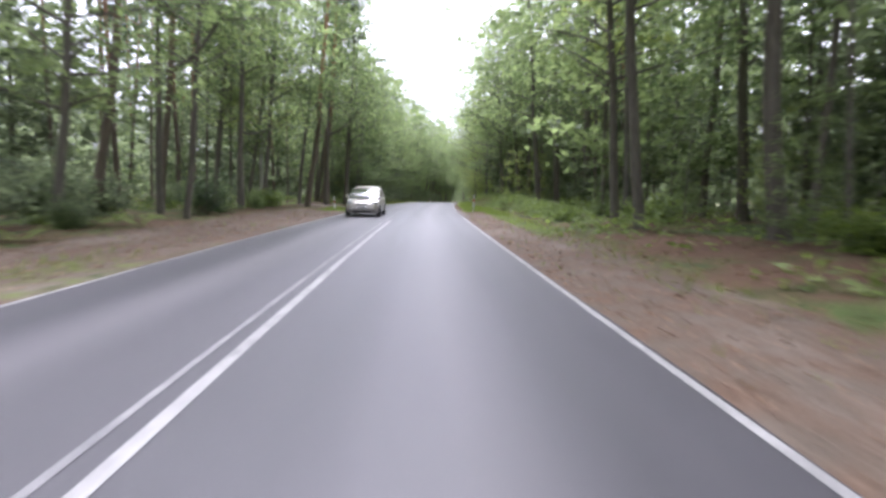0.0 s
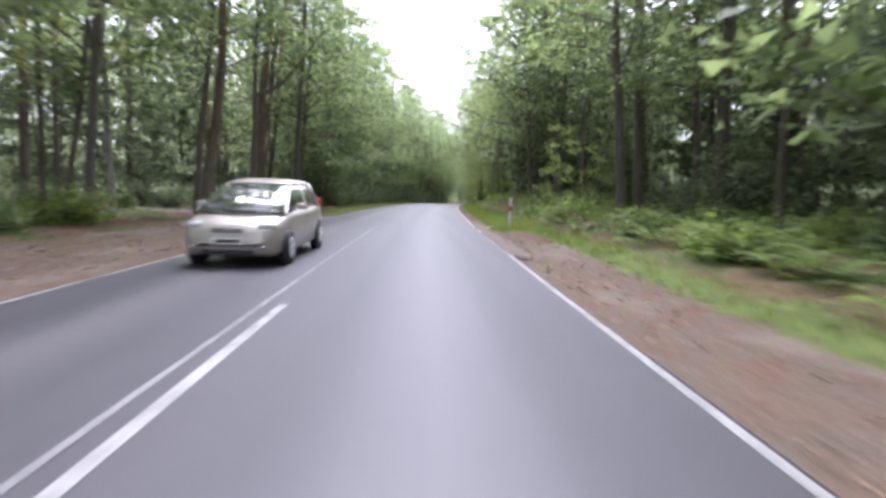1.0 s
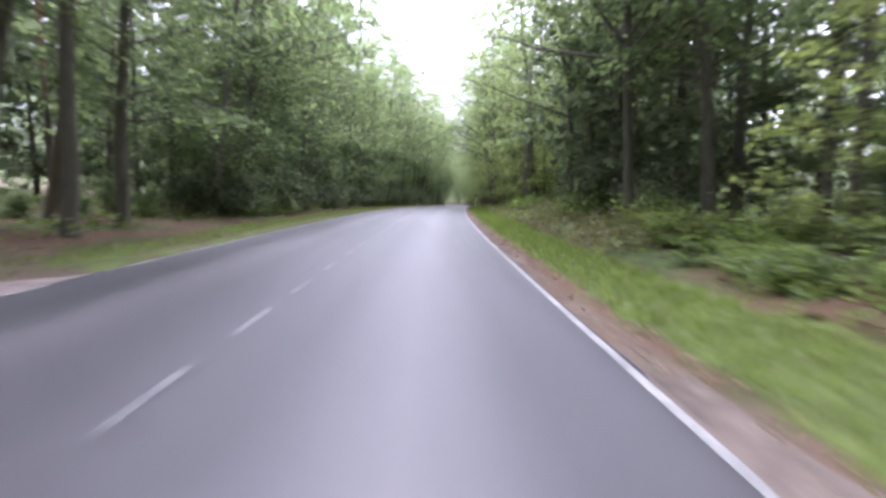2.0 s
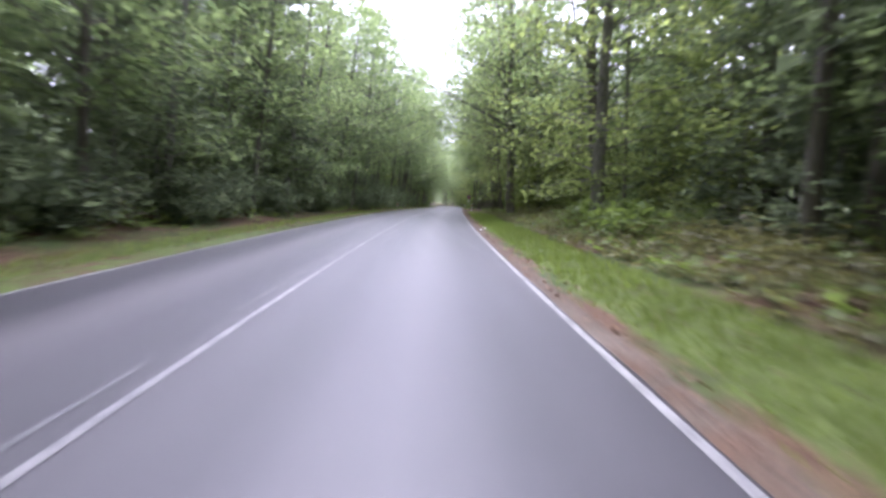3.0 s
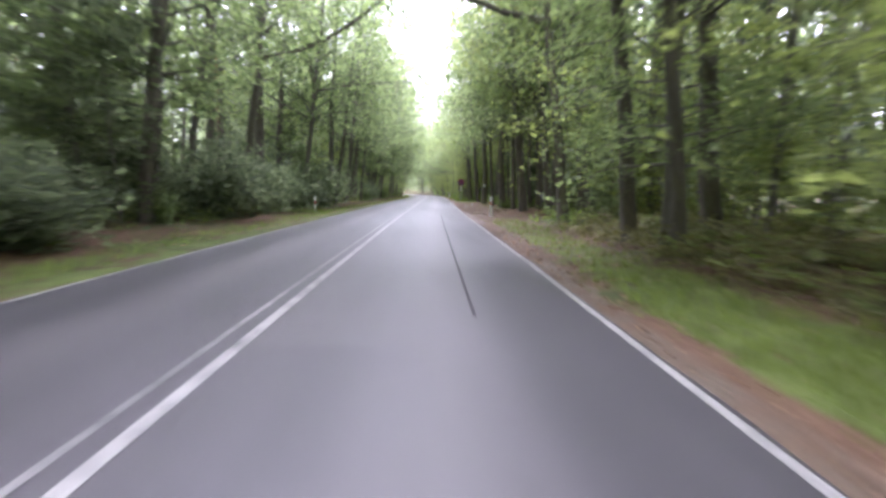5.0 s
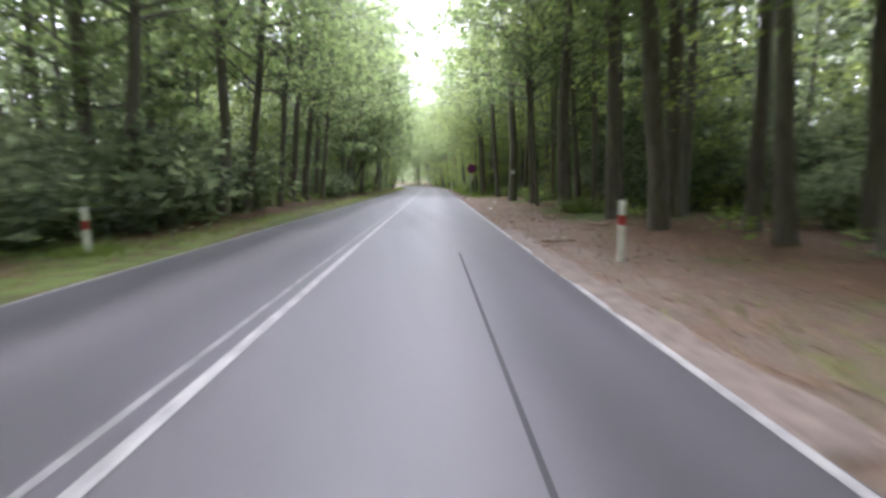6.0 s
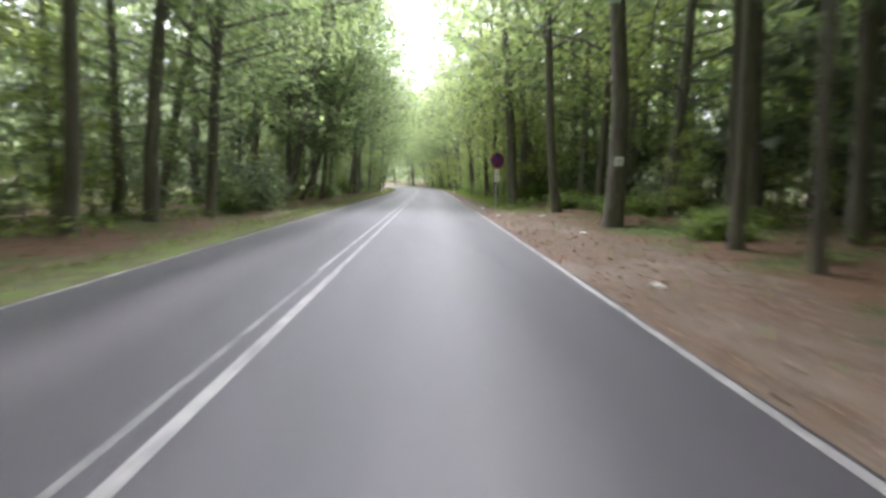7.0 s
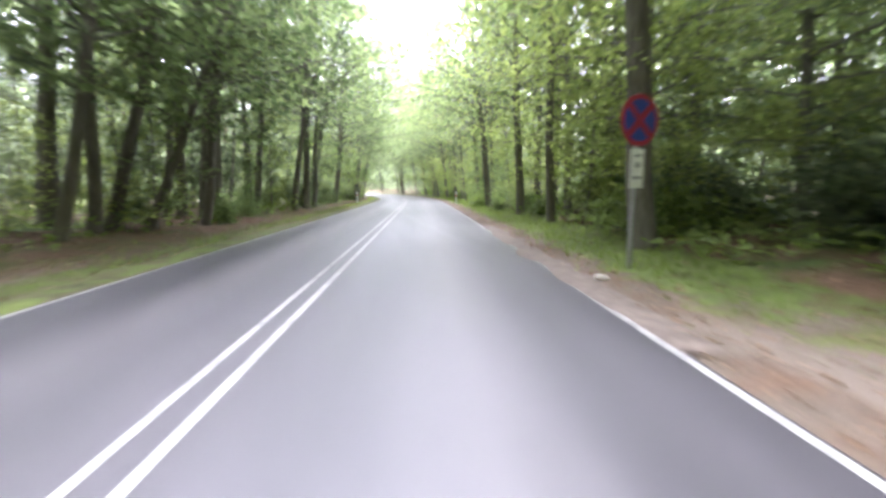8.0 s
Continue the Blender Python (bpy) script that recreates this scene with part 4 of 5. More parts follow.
for kind, s, e in (("deep_dark", 52.5, 8.8), ("deep_dark", 57.8, 10.6), ("deep_dark", 48.2, 11.4), ("deep_dark", 127.0, 11.2), ("deep_oak", 130.0, 14.0), ("deep_dark", 133.0, 16.0), ("deep_dark", 125.5, 13.8), ("deep_oak", 136.5, 18.5), ("deep_dark", 66.0, -9.5), ("deep_dark", 71.5, -9.0), ("deep_dark", 77.0, -10.0), ("deep_dark", 68.5, 12.0), ("deep_oak", 74.0, 14.5), ("deep_dark", 80.5, 12.5), ("deep_oak", 23.0, 14.0), ("deep_dark", 29.5, 15.5), ("deep_dark", 141.0, 11.8), ("deep_oak", 146.0, 13.5), ("deep_dark", 151.5, 12.2), ("deep_dark", 158.0, 13.0), ("beech_b", 56.5, 9.6), ("deep_dark", 61.0, 12.2), ("beech_b", 74.0, 11.4), ("deep_oak", 78.0, 13.2), ("deep_dark", 84.0, -10.4), ("deep_dark", 89.5, -11.2), ("deep_oak", 99.5, -10.5), ("deep_dark", 101.5, 12.5)):
    plant(TREES, kind, s, e, 0.34)
for s, e, tip in ((171.0, -5.3, 5.0), (176.5, 5.3, 6.0), (183.0, -4.9, 6.0), (190.5, 5.0, 7.0), (199.0, 4.6, 6.0), (207.0, 4.8, 6.0)):
    plant(TREES, "wide", s, e, 0.3, scale=0.82, lean=(0.5, math.copysign(tip, -e)), turn=s)
# brambles over the bank beside the grass strip
thicket(66, 90, 6.7, 9.0, 16, ("low", "heath", "heath", "low"), 0.55, 1.0)
thicket(52, 66, 6.3, 8.0, 12, ("heath",), 0.35, 0.6)
thicket(24, 44, 6.6, 8.6, 10, ("heath", "low"), 0.5, 0.85)

# ================= woods further in, and the low growth =================


def build_far_woods():
    rng = np.random.default_rng(77)
    pts = []
    for i in range(4600):
        s = rng.uniform(-10, 330)
        side = rng.choice((-1, 1))
        e = side * rng.uniform(17, 46)
        if s > 215:
            e = side * rng.uniform(9, 44)
        x, y = road_xy(s, e)
        h = rng.uniform(0, 1) ** 1.15 * min(19.0, 7.0 + 0.45 * abs(e))
        m = 24
        pts.append(np.array([x, y, level(s) + h + 0.3])[None] + rng.normal(0, 1, (m, 3)) * np.array([1.2, 1.2, 0.9]))
    pos = np.concatenate(pts)
    ob = new("far_woods", leaf_mesh("far_woods", pos, rng, 0.85, 0.65, 3.0))
    ob.data.materials.append(LEAF_SHADE_TINT)
    tagged(ob, "dense dull green foliage deep in the wood", "woods", kind="stuff")


def build_undergrowth():
    rng = np.random.default_rng(78)
    pts = []
    for i in range(2300):
        s = rng.uniform(0, 215)
        side = rng.choice((-1, 1))
        e = side * (5.6 + 17 * rng.random() ** 1.5)
        if side < 0 and (6 < s < 38 and e > -7.0 or 33.5 < s < 40.5 and e > -18):
            continue
        if side > 0 and (s < 16 and e < 5.9 or 103 < s < 138 and e < 7.0):
            continue
        if side > 0 and 16 < s < 48 and rng.random() < 0.55:
            continue
        x, y = road_xy(s, e)
        m = 22
        p = np.array([x, y, ground_z(s, e) + 0.16])[None] + rng.normal(0, 1, (m, 3)) * np.array([0.38, 0.38, 0.13])
        p[:, 2] = np.maximum(p[:, 2], ground_z(s, e) + 0.02)
        pts.append(p)
    ob = new("undergrowth", leaf_mesh("undergrowth", np.concatenate(pts), rng, 0.2, 0.11, 0.6))
    ob.data.materials.append(FERN)
    tagged(ob, "low ferns and seedlings covering the forest floor", "undergrowth", kind="stuff")


def build_bracken():
    """Low brown-green bracken and heath over the bank on the right."""
    rng = np.random.default_rng(83)
    pts = []
    for i in range(1500):
        s = rng.uniform(42, 98)
        e = 5.35 + 4.2 * rng.random() ** 1.3
        tall = 0.12 + 0.32 * min(1.0, (e - 5.3) / 1.2) * (0.6 + 0.6 * noise.noise(Vector((s * 0.5, e * 0.8, 2.0))))
        x, y = road_xy(s, e)
        p = np.array([x, y, ground_z(s, e) + tall])[None] + rng.normal(0, 1, (26, 3)) * np.array([0.22, 0.22, 0.5 * tall])
        p[:, 2] = np.maximum(p[:, 2], ground_z(s, e) + 0.02)
        pts.append(p)
    ob = new("bracken", leaf_mesh("bracken", np.concatenate(pts), rng, 0.13, 0.055, 0.7))
    ob.data.materials.append(BRACKEN)
    tagged(ob, "brown-green bracken and heath on the bank", "bracken", kind="stuff")


# delineator posts: along the road, across it, lift
POSTS = ((30.9, 4.1, 0.06), (30.2, -4.13, -0.15), (106.4, 4.25, 0.0), (107.4, -4.3, -0.1), (177.5, -4.4, 0.0), (170.5, 3.9, 0.0))


def build_grass():
    rng = np.random.default_rng(79)
    v, f = [], []
    n = 0
    for s0, e0, lift in POSTS[:2] + POSTS[3:4]:
        for i in range(420):
            s, e = s0 + rng.normal(0, 0.35), e0 + rng.normal(0, 0.3)
            x, y = road_xy(s, e)
            z = ground_z(s, e) - 0.01
            a, h, w = rng.uniform(0, 6.28), rng.uniform(0.1, 0.3), rng.uniform(0.006, 0.012)
            b = len(v)
            v.extend(((x - w * math.cos(a), y - w * math.sin(a), z), (x + w * math.cos(a), y + w * math.sin(a), z), (x + rng.normal(0, 0.35 * h), y + rng.normal(0, 0.35 * h), z + h)))
            f.append((b, b + 1, b + 2))
    while n < 60000:
        s = rng.uniform(-2, 200) if rng.random() < 0.7 else rng.uniform(24, 90)
        e = rng.uniform(3.4, 6.2) * rng.choice((-1, 1))
        if rng.random() > turf_at(s, e) ** 1.5 + 0.02:
            continue
        n += 1
        x, y = road_xy(s, e)
        z = ground_z(s, e) - 0.01
        a, h = rng.uniform(0, 6.28), rng.uniform(0.05, 0.17)
        w = rng.uniform(0.006, 0.013)
        lx, ly = rng.normal(0, 0.4 * h), rng.normal(0, 0.4 * h)
        b = len(v)
        v.extend(((x - w * math.cos(a), y - w * math.sin(a), z), (x + w * math.cos(a), y + w * math.sin(a), z), (x + lx, y + ly, z + h)))
        f.append((b, b + 1, b + 2))
    ob = mesh_object("grass", v, f, GRASS)
    tagged(ob, "short yellow-green grass on the road verges", "grass", kind="stuff")


def build_leaf_litter():
    rng = np.random.default_rng(80)
    pts = []
    for i in range(60000):
        s = rng.uniform(0, 170)
        e = (3.3 + 5.0 * rng.random() ** 1.2) * rng.choice((-1, 1))
        if turf_at(s, e) > 0.7 and rng.random() < 0.8:
            continue
        if e < 0 and 33.6 < s < 38.2:
            continue
        x, y = road_xy(s, e)
        pts.append((x, y, ground_z(s, e) + 0.012))
    ob = new("leaf_litter", leaf_mesh("leaf_litter", pts, rng, 0.062, 0.042, 0.45))
    ob.data.materials.append(DRY_LEAF)
    tagged(ob, "brown fallen leaves scattered over the verges", "leaf litter", kind="stuff")


def build_distant_canopy():
    rng = np.random.default_rng(81)
    pts = []
    for i in range(2400):
        s = rng.uniform(-40, 345)
        e = rng.choice((-1, 1)) * rng.uniform(42, 150)
        x, y = road_xy(s, e)
        if abs(e) > 60 and s > 200 and e < 0:
            continue
        pts.append(np.array([x, y, level(s) + rng.uniform(3, 15)])[None] + rng.normal(0, 1, (26, 3)) * np.array([2.4, 2.4, 1.3]))
    for i in range(500):
        x, y = rng.uniform(-130, 150), rng.uniform(255, 360)
        pts.append(np.array([x, y, level(y) + rng.uniform(2, 15)])[None] + rng.normal(0, 1, (26, 3)) * np.array([2.4, 2.4, 1.3]))
    for i in range(420):
        x, y = rng.uniform(-60, 70), rng.uniform(-75, -18)
        if abs(x) < 9:
            continue
        pts.append(np.array([x, y, rng.uniform(2, 15)])[None] + rng.normal(0, 1, (26, 3)) * np.array([2.0, 2.0, 1.3]))
    pos = np.concatenate(pts)
    ob = new("distant_canopy", leaf_mesh("distant_canopy", pos, rng, 1.7, 1.3, 0.6))
    ob.data.materials.append(LEAF_SHADE_TINT)
    tagged(ob, "unbroken tree canopy of the surrounding forest", "woods", kind="stuff")


build_distant_canopy()
build_far_woods()
build_undergrowth()
build_bracken()
build_grass()
build_leaf_litter()

# ================= roadside things =================


def build_delineator():
    root = new("delineator_post")
    bm = bmesh.new()
    # curved plastic shell, open to the back, slanting top
    ring = []
    for i in range(9):
        a = math.pi * (i / 8)
        ring.append((math.cos(a) * 0.053, -math.sin(a) * 0.05))
    ring += [(x * 0.8, y * 0.72) for x, y in reversed(ring)]
    levels = []
    for z, slant in ((-0.25, 0.0), (0.60, 0.0), (0.78, 0.0), (0.95, 0.05)):
        levels.append([bm.verts.new((x, y, z + slant * (y / 0.05 + 1))) for x, y in ring])
    n = len(ring)
    for lo, hi in zip(levels, levels[1:]):
        for j in range(n):
            bm.faces.new((lo[j], lo[(j + 1) % n], hi[(j + 1) % n], hi[j]))
    bm.faces.new(levels[-1])
    part("post", bm, WHITE, root)
    bm = bmesh.new()
    lv = []
    for z in (0.58, 0.74):
        lv.append([bm.verts.new((math.cos(math.pi * i / 8) * 0.056, -math.sin(math.pi * i / 8) * 0.053, z + (0.02 * (i - 4) / 8))) for i in range(9)])
    for j in range(8):
        bm.faces.new((lv[0][j], lv[0][j + 1], lv[1][j + 1], lv[1][j]))
    part("band", bm, BAND, root, "slanted red band")
    part("reflector", box_bm((0.04, 0.012, 0.12), (0, -0.056, 0.83), 0.004), WHITE, root, "small pale reflector")
    tagged(root, "white plastic delineator post with a red band", "delineator post", "delineator posts")
    return root


first_post = build_delineator()
for i, (s, e, dz) in enumerate(POSTS):
    m = place(s, e, heading(s), dz, 0.96, (RNG.gauss(0, 1.0), RNG.gauss(0, 1.5)))
    if i == 0:
        first_post.matrix_basis = m
    else:
        copy_thing(first_post, m)


def disc(radius, y, segments=40):
    return cylinder_bm(radius, radius, 0.006, Matrix.Translation((0, y, 0)) @ Matrix.Rotation(math.pi / 2, 4, "X"), segments)


def build_sign():
    root = new("no_stopping_sign")
    part("pole", cylinder_bm(0.03, 0.03, 2.9, Matrix.Translation((0, 0, 1.05)), 14), GREY_METAL, root)
    face = part("disc", disc(0.36, -0.05), SIGN_RED, root, "round face with red rim and red cross")
    face.location = (0, 0, 2.13)
    # four blue quarter fields inside the red cross
    for q in range(4):
        bm = bmesh.new()
        mid = q * math.pi / 2
        pts = [(math.cos(mid) * 0.075, math.sin(mid) * 0.075)]
        half = math.pi / 4 - 0.16
        pts += [(math.cos(mid - half + 2 * half * k / 8) * 0.29, math.sin(mid - half + 2 * half * k / 8) * 0.29) for k in range(9)]
        lo = [bm.verts.new((x, -0.055, z)) for x, z in pts]
        hi = [bm.verts.new((x, -0.059, z)) for x, z in pts]
        bm.faces.new(hi)
        for j in range(len(pts)):
            k = (j + 1) % len(pts)
            bm.faces.new((lo[j], lo[k], hi[k], hi[j]))
        part("blue_field", bm, BLUE, face, "blue quarter of the disc")
    plate = part("plate", box_bm((0.25, 0.006, 0.55), (0, -0.048, 1.46), 0.002), WHITE, root, "white supplementary plate with grey bars")
    for z, w, h in ((1.64, 0.15, 0.04), (1.51, 0.10, 0.08), (1.33, 0.16, 0.05)):
        part("bar", box_bm((w, 0.004, h), (0, -0.053, z), 0.001), PRINT, plate)
    for z in (2.13, 1.56):
        part("bracket", box_bm((0.10, 0.035, 0.03), (0, -0.03, z), 0.004), GREY_METAL, root)
    tagged(root, "round blue and red no-stopping sign on a steel pole", "road sign")
    return root


sign = build_sign()
sign.matrix_basis = place(138.7, 4.25, heading(138.7) + radians(24), 0.0)


def build_tree_mark():
    root = new("tree_tag")
    part("tag_plate", box_bm((0.21, 0.03, 0.22), (0, 0, 0), 0.004), WHITE, root, "white painted plate")
    for x in (-0.035, 0.035):
        part("bar", box_bm((0.014, 0.004, 0.08), (x, -0.017, 0), 0.001), PRINT, root)
    tagged(root, "white numbered plate fixed to an oak trunk", "tag")
    return root


tree_tag = build_tree_mark()
tree_tag.matrix_basis = place(127.81, 5.85, heading(128) + 0.12, 1.62)


def build_stone(name, seed, size, mat, label, category):
    rng = random.Random(seed)
    bm = bmesh.new()
    bmesh.ops.create_icosphere(bm, subdivisions=2, radius=1.0)
    for v in bm.verts:
        k = 1 + 0.25 * noise.noise(v.co * 1.3 + Vector((seed, 0, 0))) + rng.uniform(-0.05, 0.05)
        v.co = Vector((v.co.x * size[0], v.co.y * size[1], v.co.z * size[2])) * k
    me = bpy.data.meshes.new(name)
    bm.to_mesh(me)
    bm.free()
    me.materials.append(mat)
    ob = new(name, me)
    tagged(ob, label, category)
    return ob


for seed, s, e, size in ((1, 68.95, 3.6, (0.12, 0.05, 0.035)), (2, 68.15, 3.4, (0.07, 0.055, 0.03)), (3, 132.3, 5.0, (0.14, 0.05, 0.02)),
                         (5, 126.6, 4.7, (0.08, 0.05, 0.02))):
    ob = build_stone("litter_scrap", seed, size, PAPER, "crumpled pale litter scrap lying on the verge", "litter")
    ob.matrix_basis = place(s, e, RNG.uniform(0, 3), 0.02)
for seed, s, e in ((11, 32.2, 3.55), (12, 32.6, 3.75), (13, 133.5, 3.7), (14, 138.0, 3.6), (16, 121.0, 3.9)):
    ob = build_stone("stone", seed, (0.09, 0.07, 0.05), STONE, "small pale stone on the sandy verge", "stone")
    ob.matrix_basis = place(s, e, RNG.uniform(0, 3), 0.02)


def build_fallen_branch(seed, length, label):
    rng = np.random.default_rng(seed)
    v, f = [], []
    pts = [Vector((length * k, rng.normal(0, 0.05), 0.03 + abs(rng.normal(0, 0.02)))) for k in np.linspace(-0.5, 0.5, 7)]
    tube(pts, [0.035, 0.034, 0.03, 0.026, 0.02, 0.014, 0.006], 6, v, f)
    for i in (2, 4):
        tube([pts[i], pts[i] + Vector((0.15, 0.2, 0.03)), pts[i] + Vector((0.35, 0.4, 0.02))], [0.016, 0.012, 0.004], 4, v, f)
    ob = mesh_object("fallen_branch", v, f, WOOD, smooth=True)
    tagged(ob, label, "branch")
    return ob


for seed, s, e, ln, turn in ((1, 108.8, 3.9, 0.7, 0.2), (2, 67.5, 6.4, 1.1, 0.1), (3, 111.5, 5.4, 0.8, 2.6), (4, 64.6, 6.6, 0.9, 0.4), (5, 115.0, 5.2, 0.9, 1.2)):
    ob = build_fallen_branch(seed, ln, "dry fallen branch lying on the verge")
    ob.matrix_basis = place(s, e, turn, 0.01)

# ================= oncoming car =================


def loft(sections, close=True):
    bm = bmesh.new()
    rings = [[bm.verts.new(p) for p in sec] for sec in sections]
    n = len(rings[0])
    for a, b in zip(rings, rings[1:]):
        for j in range(n if close else n - 1):
            k = (j + 1) % n
            bm.faces.new((a[j], a[k], b[k], b[j]))
    if close:
        bm.faces.new(rings[0][::-1])
        bm.faces.new(rings[-1])
    bmesh.ops.recalc_face_normals(bm, faces=bm.faces[:])
    return bm


def build_wheel(parent, x, y):
    side = 1 if x > 0 else -1
    turn = Matrix.Translation((x, y, 0.29)) @ Matrix.Rotation(math.pi / 2, 4, "Y")
    tyre = part("tyre", cylinder_bm(0.29, 0.29, 0.19, turn, 28, 0.03), BLACK, parent, "black tyre", True)
    part("rim", cylinder_bm(0.19, 0.17, 0.03, Matrix.Translation((x + side * 0.092, y, 0.29)) @ Matrix.Rotation(side * math.pi / 2, 4, "Y"), 20, 0.008), CHROME, tyre, "alloy rim")
    for k in range(5):
        a = k * 2 * math.pi / 5
        part("spoke", box_bm((0.02, 0.035, 0.15), (0, 0, 0.09), 0.005), GREY_METAL, tyre).matrix_basis = (
            Matrix.Translation((x + side * 0.105, y, 0.29)) @ Matrix.Rotation(a, 4, "X"))


def build_car():
    """A small hatchback whose nose points along -y."""
    root = new("hatchback_car")
    # lower body: station along the length, half width, belt height, sill height
    stations = ((-1.92, 0.46, 0.50, 0.34), (-1.88, 0.62, 0.62, 0.26), (-1.74, 0.74, 0.72, 0.20), (-1.45, 0.80, 0.82, 0.19), (-1.15, 0.82, 0.90, 0.19), (-0.75, 0.82, 0.94, 0.19),
                (0.0, 0.83, 0.95, 0.19), (0.8, 0.83, 0.97, 0.19), (1.4, 0.81, 0.99, 0.20), (1.75, 0.76, 1.0, 0.24), (1.88, 0.66, 0.96, 0.30))
    secs = []
    for y, hw, top, low in stations:
        mid = (top + low) / 2
        half = [(hw * 0.86, low), (hw * 0.97, low + 0.07), (hw, mid), (hw * 0.985, top - 0.14), (hw * 0.93, top - 0.04), (hw * 0.80, top), (hw * 0.4, top + 0.025)]
        secs.append([Vector((x, y, z)) for x, z in half] + [Vector((-x, y, z)) for x, z in reversed(half)])
    part("body", loft(secs), SILVER, root, "silver-beige painted body", True)
    # cabin: rings going up from the belt to the roof
    def ring(z, front, back, hw, bow):
        pts = []
        for k in range(7):
            u = -1 + 2 * k / 6
            pts.append(Vector((u * hw * 0.97, front - bow * (1 - u * u), z)))
        pts += [Vector((hw, front + (back - front) * k / 5, z)) for k in range(1, 5)]
        for k in range(7):
            u = 1 - 2 * k / 6
            pts.append(Vector((u * hw * 0.95, back + bow * 0.5 * (1 - u * u), z)))
        pts += [Vector((-hw, back + (front - back) * k / 5, z)) for k in range(1, 5)]
        return pts
    part("cabin", loft([ring(0.88, -1.30, 1.70, 0.77, 0.14), ring(1.08, -0.98, 1.62, 0.71, 0.13), ring(1.27, -0.60, 1.50, 0.64, 0.11), ring(1.41, -0.22, 1.34, 0.565, 0.09)]), GLASS, root, "glazed cabin reflecting the sky", True)
    # windscreen, a gently bowed pane of its own in line with the bonnet
    bm = bmesh.new()
    grid = []
    for i in range(7):
        k = i / 6
        hw = 0.715 + (0.535 - 0.715) * k
        grid.append([bm.verts.new((u * hw, -1.395 + 1.08 * k + 0.10 * u * u - 0.02 * math.sin(math.pi * k), 0.905 + 0.485 * k + 0.02 * math.sin(math.pi * k))) for u in np.linspace(-1, 1, 9)])
    for lo, hi in zip(grid, grid[1:]):
        for j in range(8):
            bm.faces.new((lo[j], lo[j + 1], hi[j + 1], hi[j]))
    part("windscreen", bm, GLASS, root, "windscreen mirroring the bright sky", True)
    part("roof", loft([ring(1.385, -0.31, 1.40, 0.585, 0.09), ring(1.425, -0.20, 1.36, 0.57, 0.09), ring(1.475, 0.0, 1.25, 0.48, 0.08), ring(1.50, 0.2, 1.05, 0.3, 0.05)]), SILVER, root, "pale roof panel", True)
    for side in (-1, 1):
        for foot, head, wd in (((0.755, -1.22, 0.89), (0.565, -0.22, 1.40), 0.045), ((0.765, 0.28, 0.91), (0.585, 0.40, 1.40), 0.045), ((0.752, 1.28, 0.94), (0.57, 1.14, 1.40), 0.12)):
            v, f = [], []
            a, b = Vector((foot[0] * side, foot[1], foot[2])), Vector((head[0] * side, head[1], head[2]))
            tube([a, a.lerp(b, 0.5) + Vector((0.012 * side, 0, 0)), b], [wd * 0.6, wd * 0.55, wd * 0.5], 8, v, f)
            mesh_object("pillar", v, f, SILVER, root, smooth=True)
        m = part("mirror", box_bm((0.17, 0.10, 0.12), (0.90 * side, -0.70, 1.0), 0.035, 3), SILVER, root, "pale wing mirror", True)
        part("headlight", box_bm((0.30, 0.30, 0.13), (0, 0, 0), 0.045, 3), LAMP_GLASS, root, "clear headlight", True).matrix_basis = (
            Matrix.Translation((0.56 * side, -1.66, 0.655)) @ Euler((radians(-28), 0, radians(24 * side))).to_matrix().to_4x4())
        part("fog_lamp", box_bm((0.13, 0.06, 0.08), (0.55 * side, -1.855, 0.36), 0.02), LAMP_GLASS, root)
        part("door_handle", box_bm((0.02, 0.16, 0.03), (0.835 * side, 0.12, 0.80), 0.006), SILVER, root)
        part("tail_light", box_bm((0.10, 0.10, 0.30), (0.70 * side, 1.74, 0.95), 0.03), RED, root)
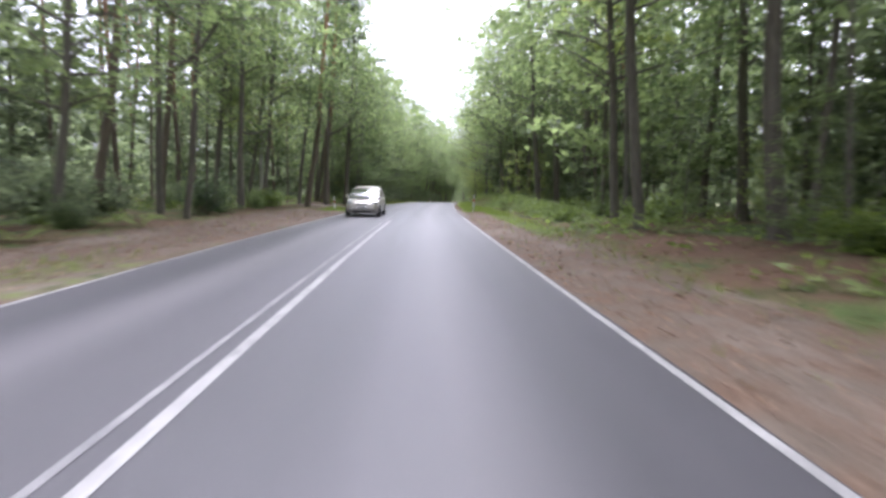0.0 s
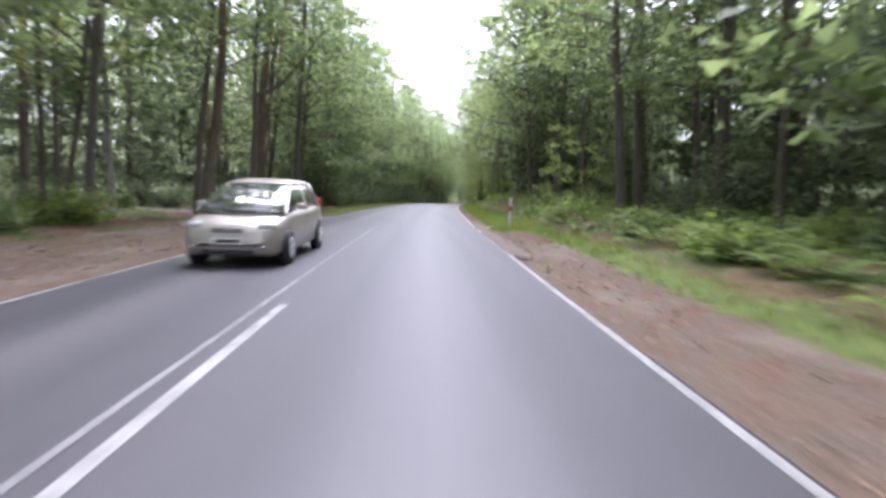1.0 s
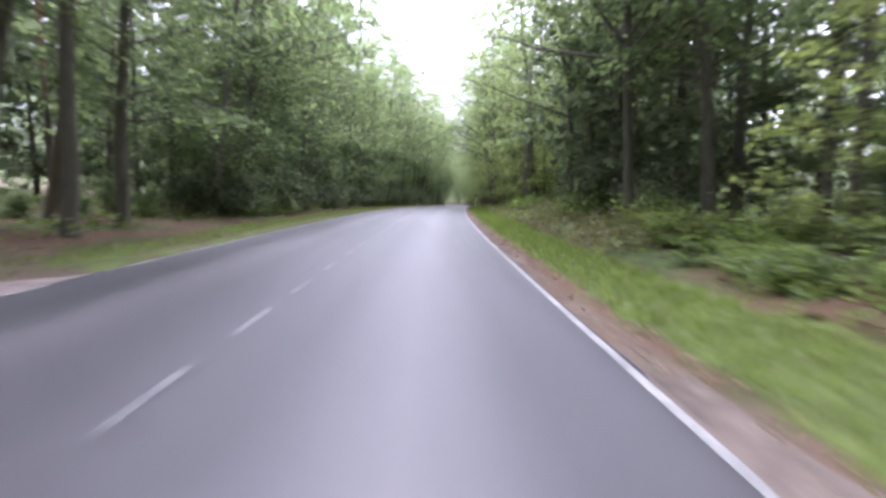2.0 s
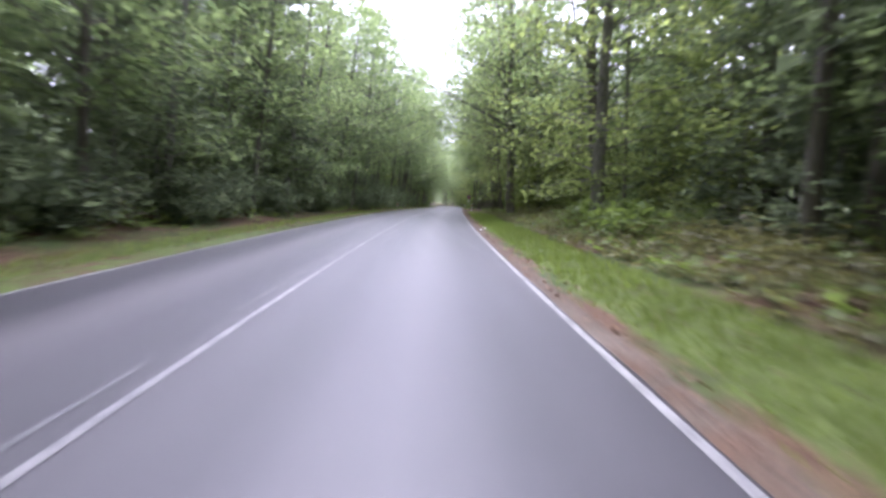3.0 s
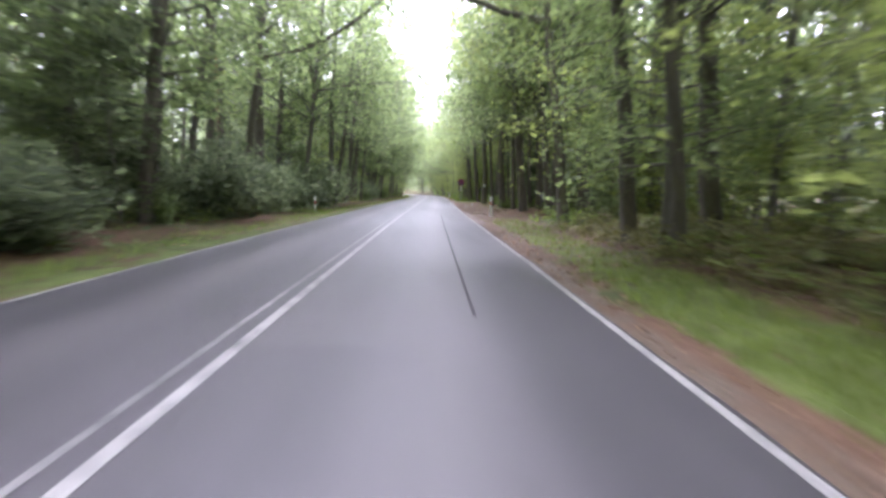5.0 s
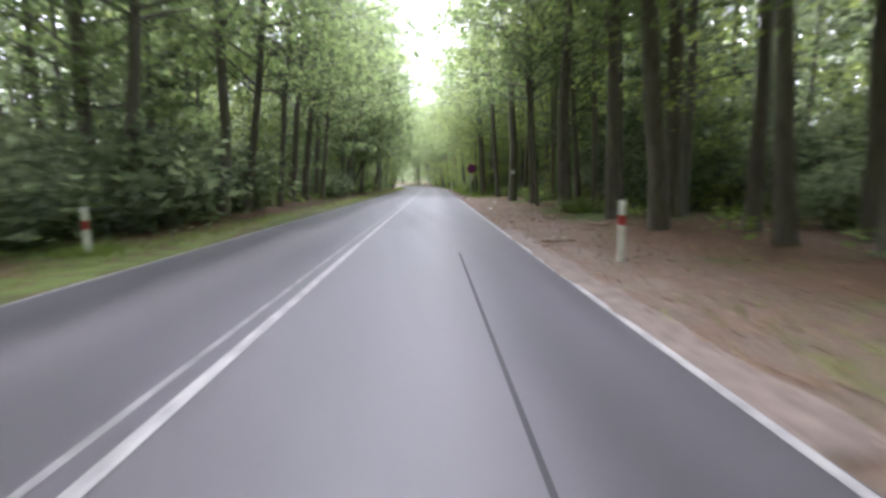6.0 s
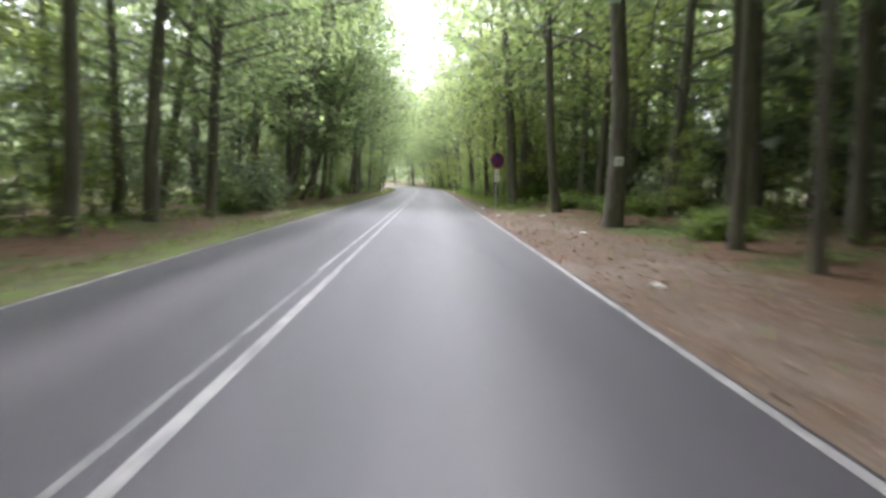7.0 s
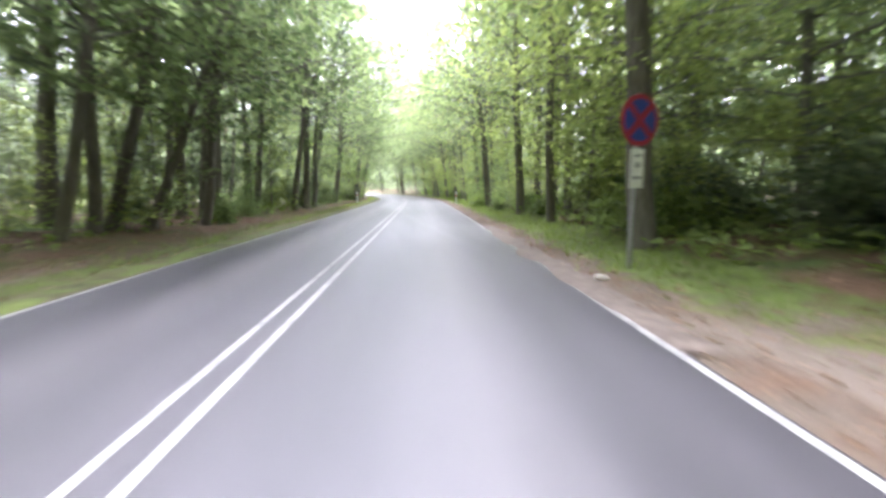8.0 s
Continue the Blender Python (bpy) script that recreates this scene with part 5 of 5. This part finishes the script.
        part("wheel_arch", cylinder_bm(0.345, 0.345, 0.03, Matrix.Translation((0.80 * side, -1.18, 0.30)) @ Matrix.Rotation(math.pi / 2, 4, "Y"), 28), DARK_TRIM, root)
        part("wheel_arch", cylinder_bm(0.345, 0.345, 0.03, Matrix.Translation((0.815 * side, 1.22, 0.30)) @ Matrix.Rotation(math.pi / 2, 4, "Y"), 28), DARK_TRIM, root)
        for y in (-1.18, 1.22):
            build_wheel(root, 0.755 * side, y)
        part("wiper", box_bm((0.42, 0.012, 0.012), (0, 0, 0), 0.003), BLACK, root).matrix_basis = Matrix.Translation((0.28 * side, -1.12, 0.965)) @ Matrix.Rotation(0.12 * side, 4, "Y")
    grille = part("grille", box_bm((0.50, 0.06, 0.085), (0, -1.875, 0.625), 0.025), DARK_TRIM, root, "dark upper grille")
    for k in range(3):
        part("grille_slat", box_bm((0.52, 0.012, 0.010), (0, -1.912, 0.60 + 0.026 * k), 0.003), CHROME, grille)
    part("badge", disc(0.045, -1.915, 18), CHROME, root).location = (0, 0, 0.63)
    part("lower_grille", box_bm((0.86, 0.10, 0.10), (0, -1.86, 0.30), 0.03), DARK_TRIM, root, "dark lower air intake")
    part("bumper_strip", box_bm((1.24, 0.06, 0.04), (0, -1.88, 0.375), 0.015), CHROME, root, "bright bumper strip")
    plate = part("number_plate", box_bm((0.50, 0.016, 0.11), (0, -1.935, 0.46), 0.003), WHITE, root, "white plate with plain bars")
    part("bar", box_bm((0.40, 0.004, 0.055), (0.02, -1.945, 0.46), 0.001), DARK_TRIM, plate)
    part("exhaust", cylinder_bm(0.025, 0.025, 0.2, Matrix.Translation((0.45, 1.85, 0.26)) @ Matrix.Rotation(math.pi / 2, 4, "X"), 12), GREY_METAL, root)
    tagged(root, "silver-beige small hatchback in the oncoming lane", "car")
    return root


car = build_car()
cx, cy = road_xy(23.9, -1.4)
car.matrix_basis = Matrix.Translation((cx, cy, level(23.9) + 0.012)) @ Matrix.Rotation(heading(23.9), 4, "Z") @ Matrix.Scale(0.9, 4)
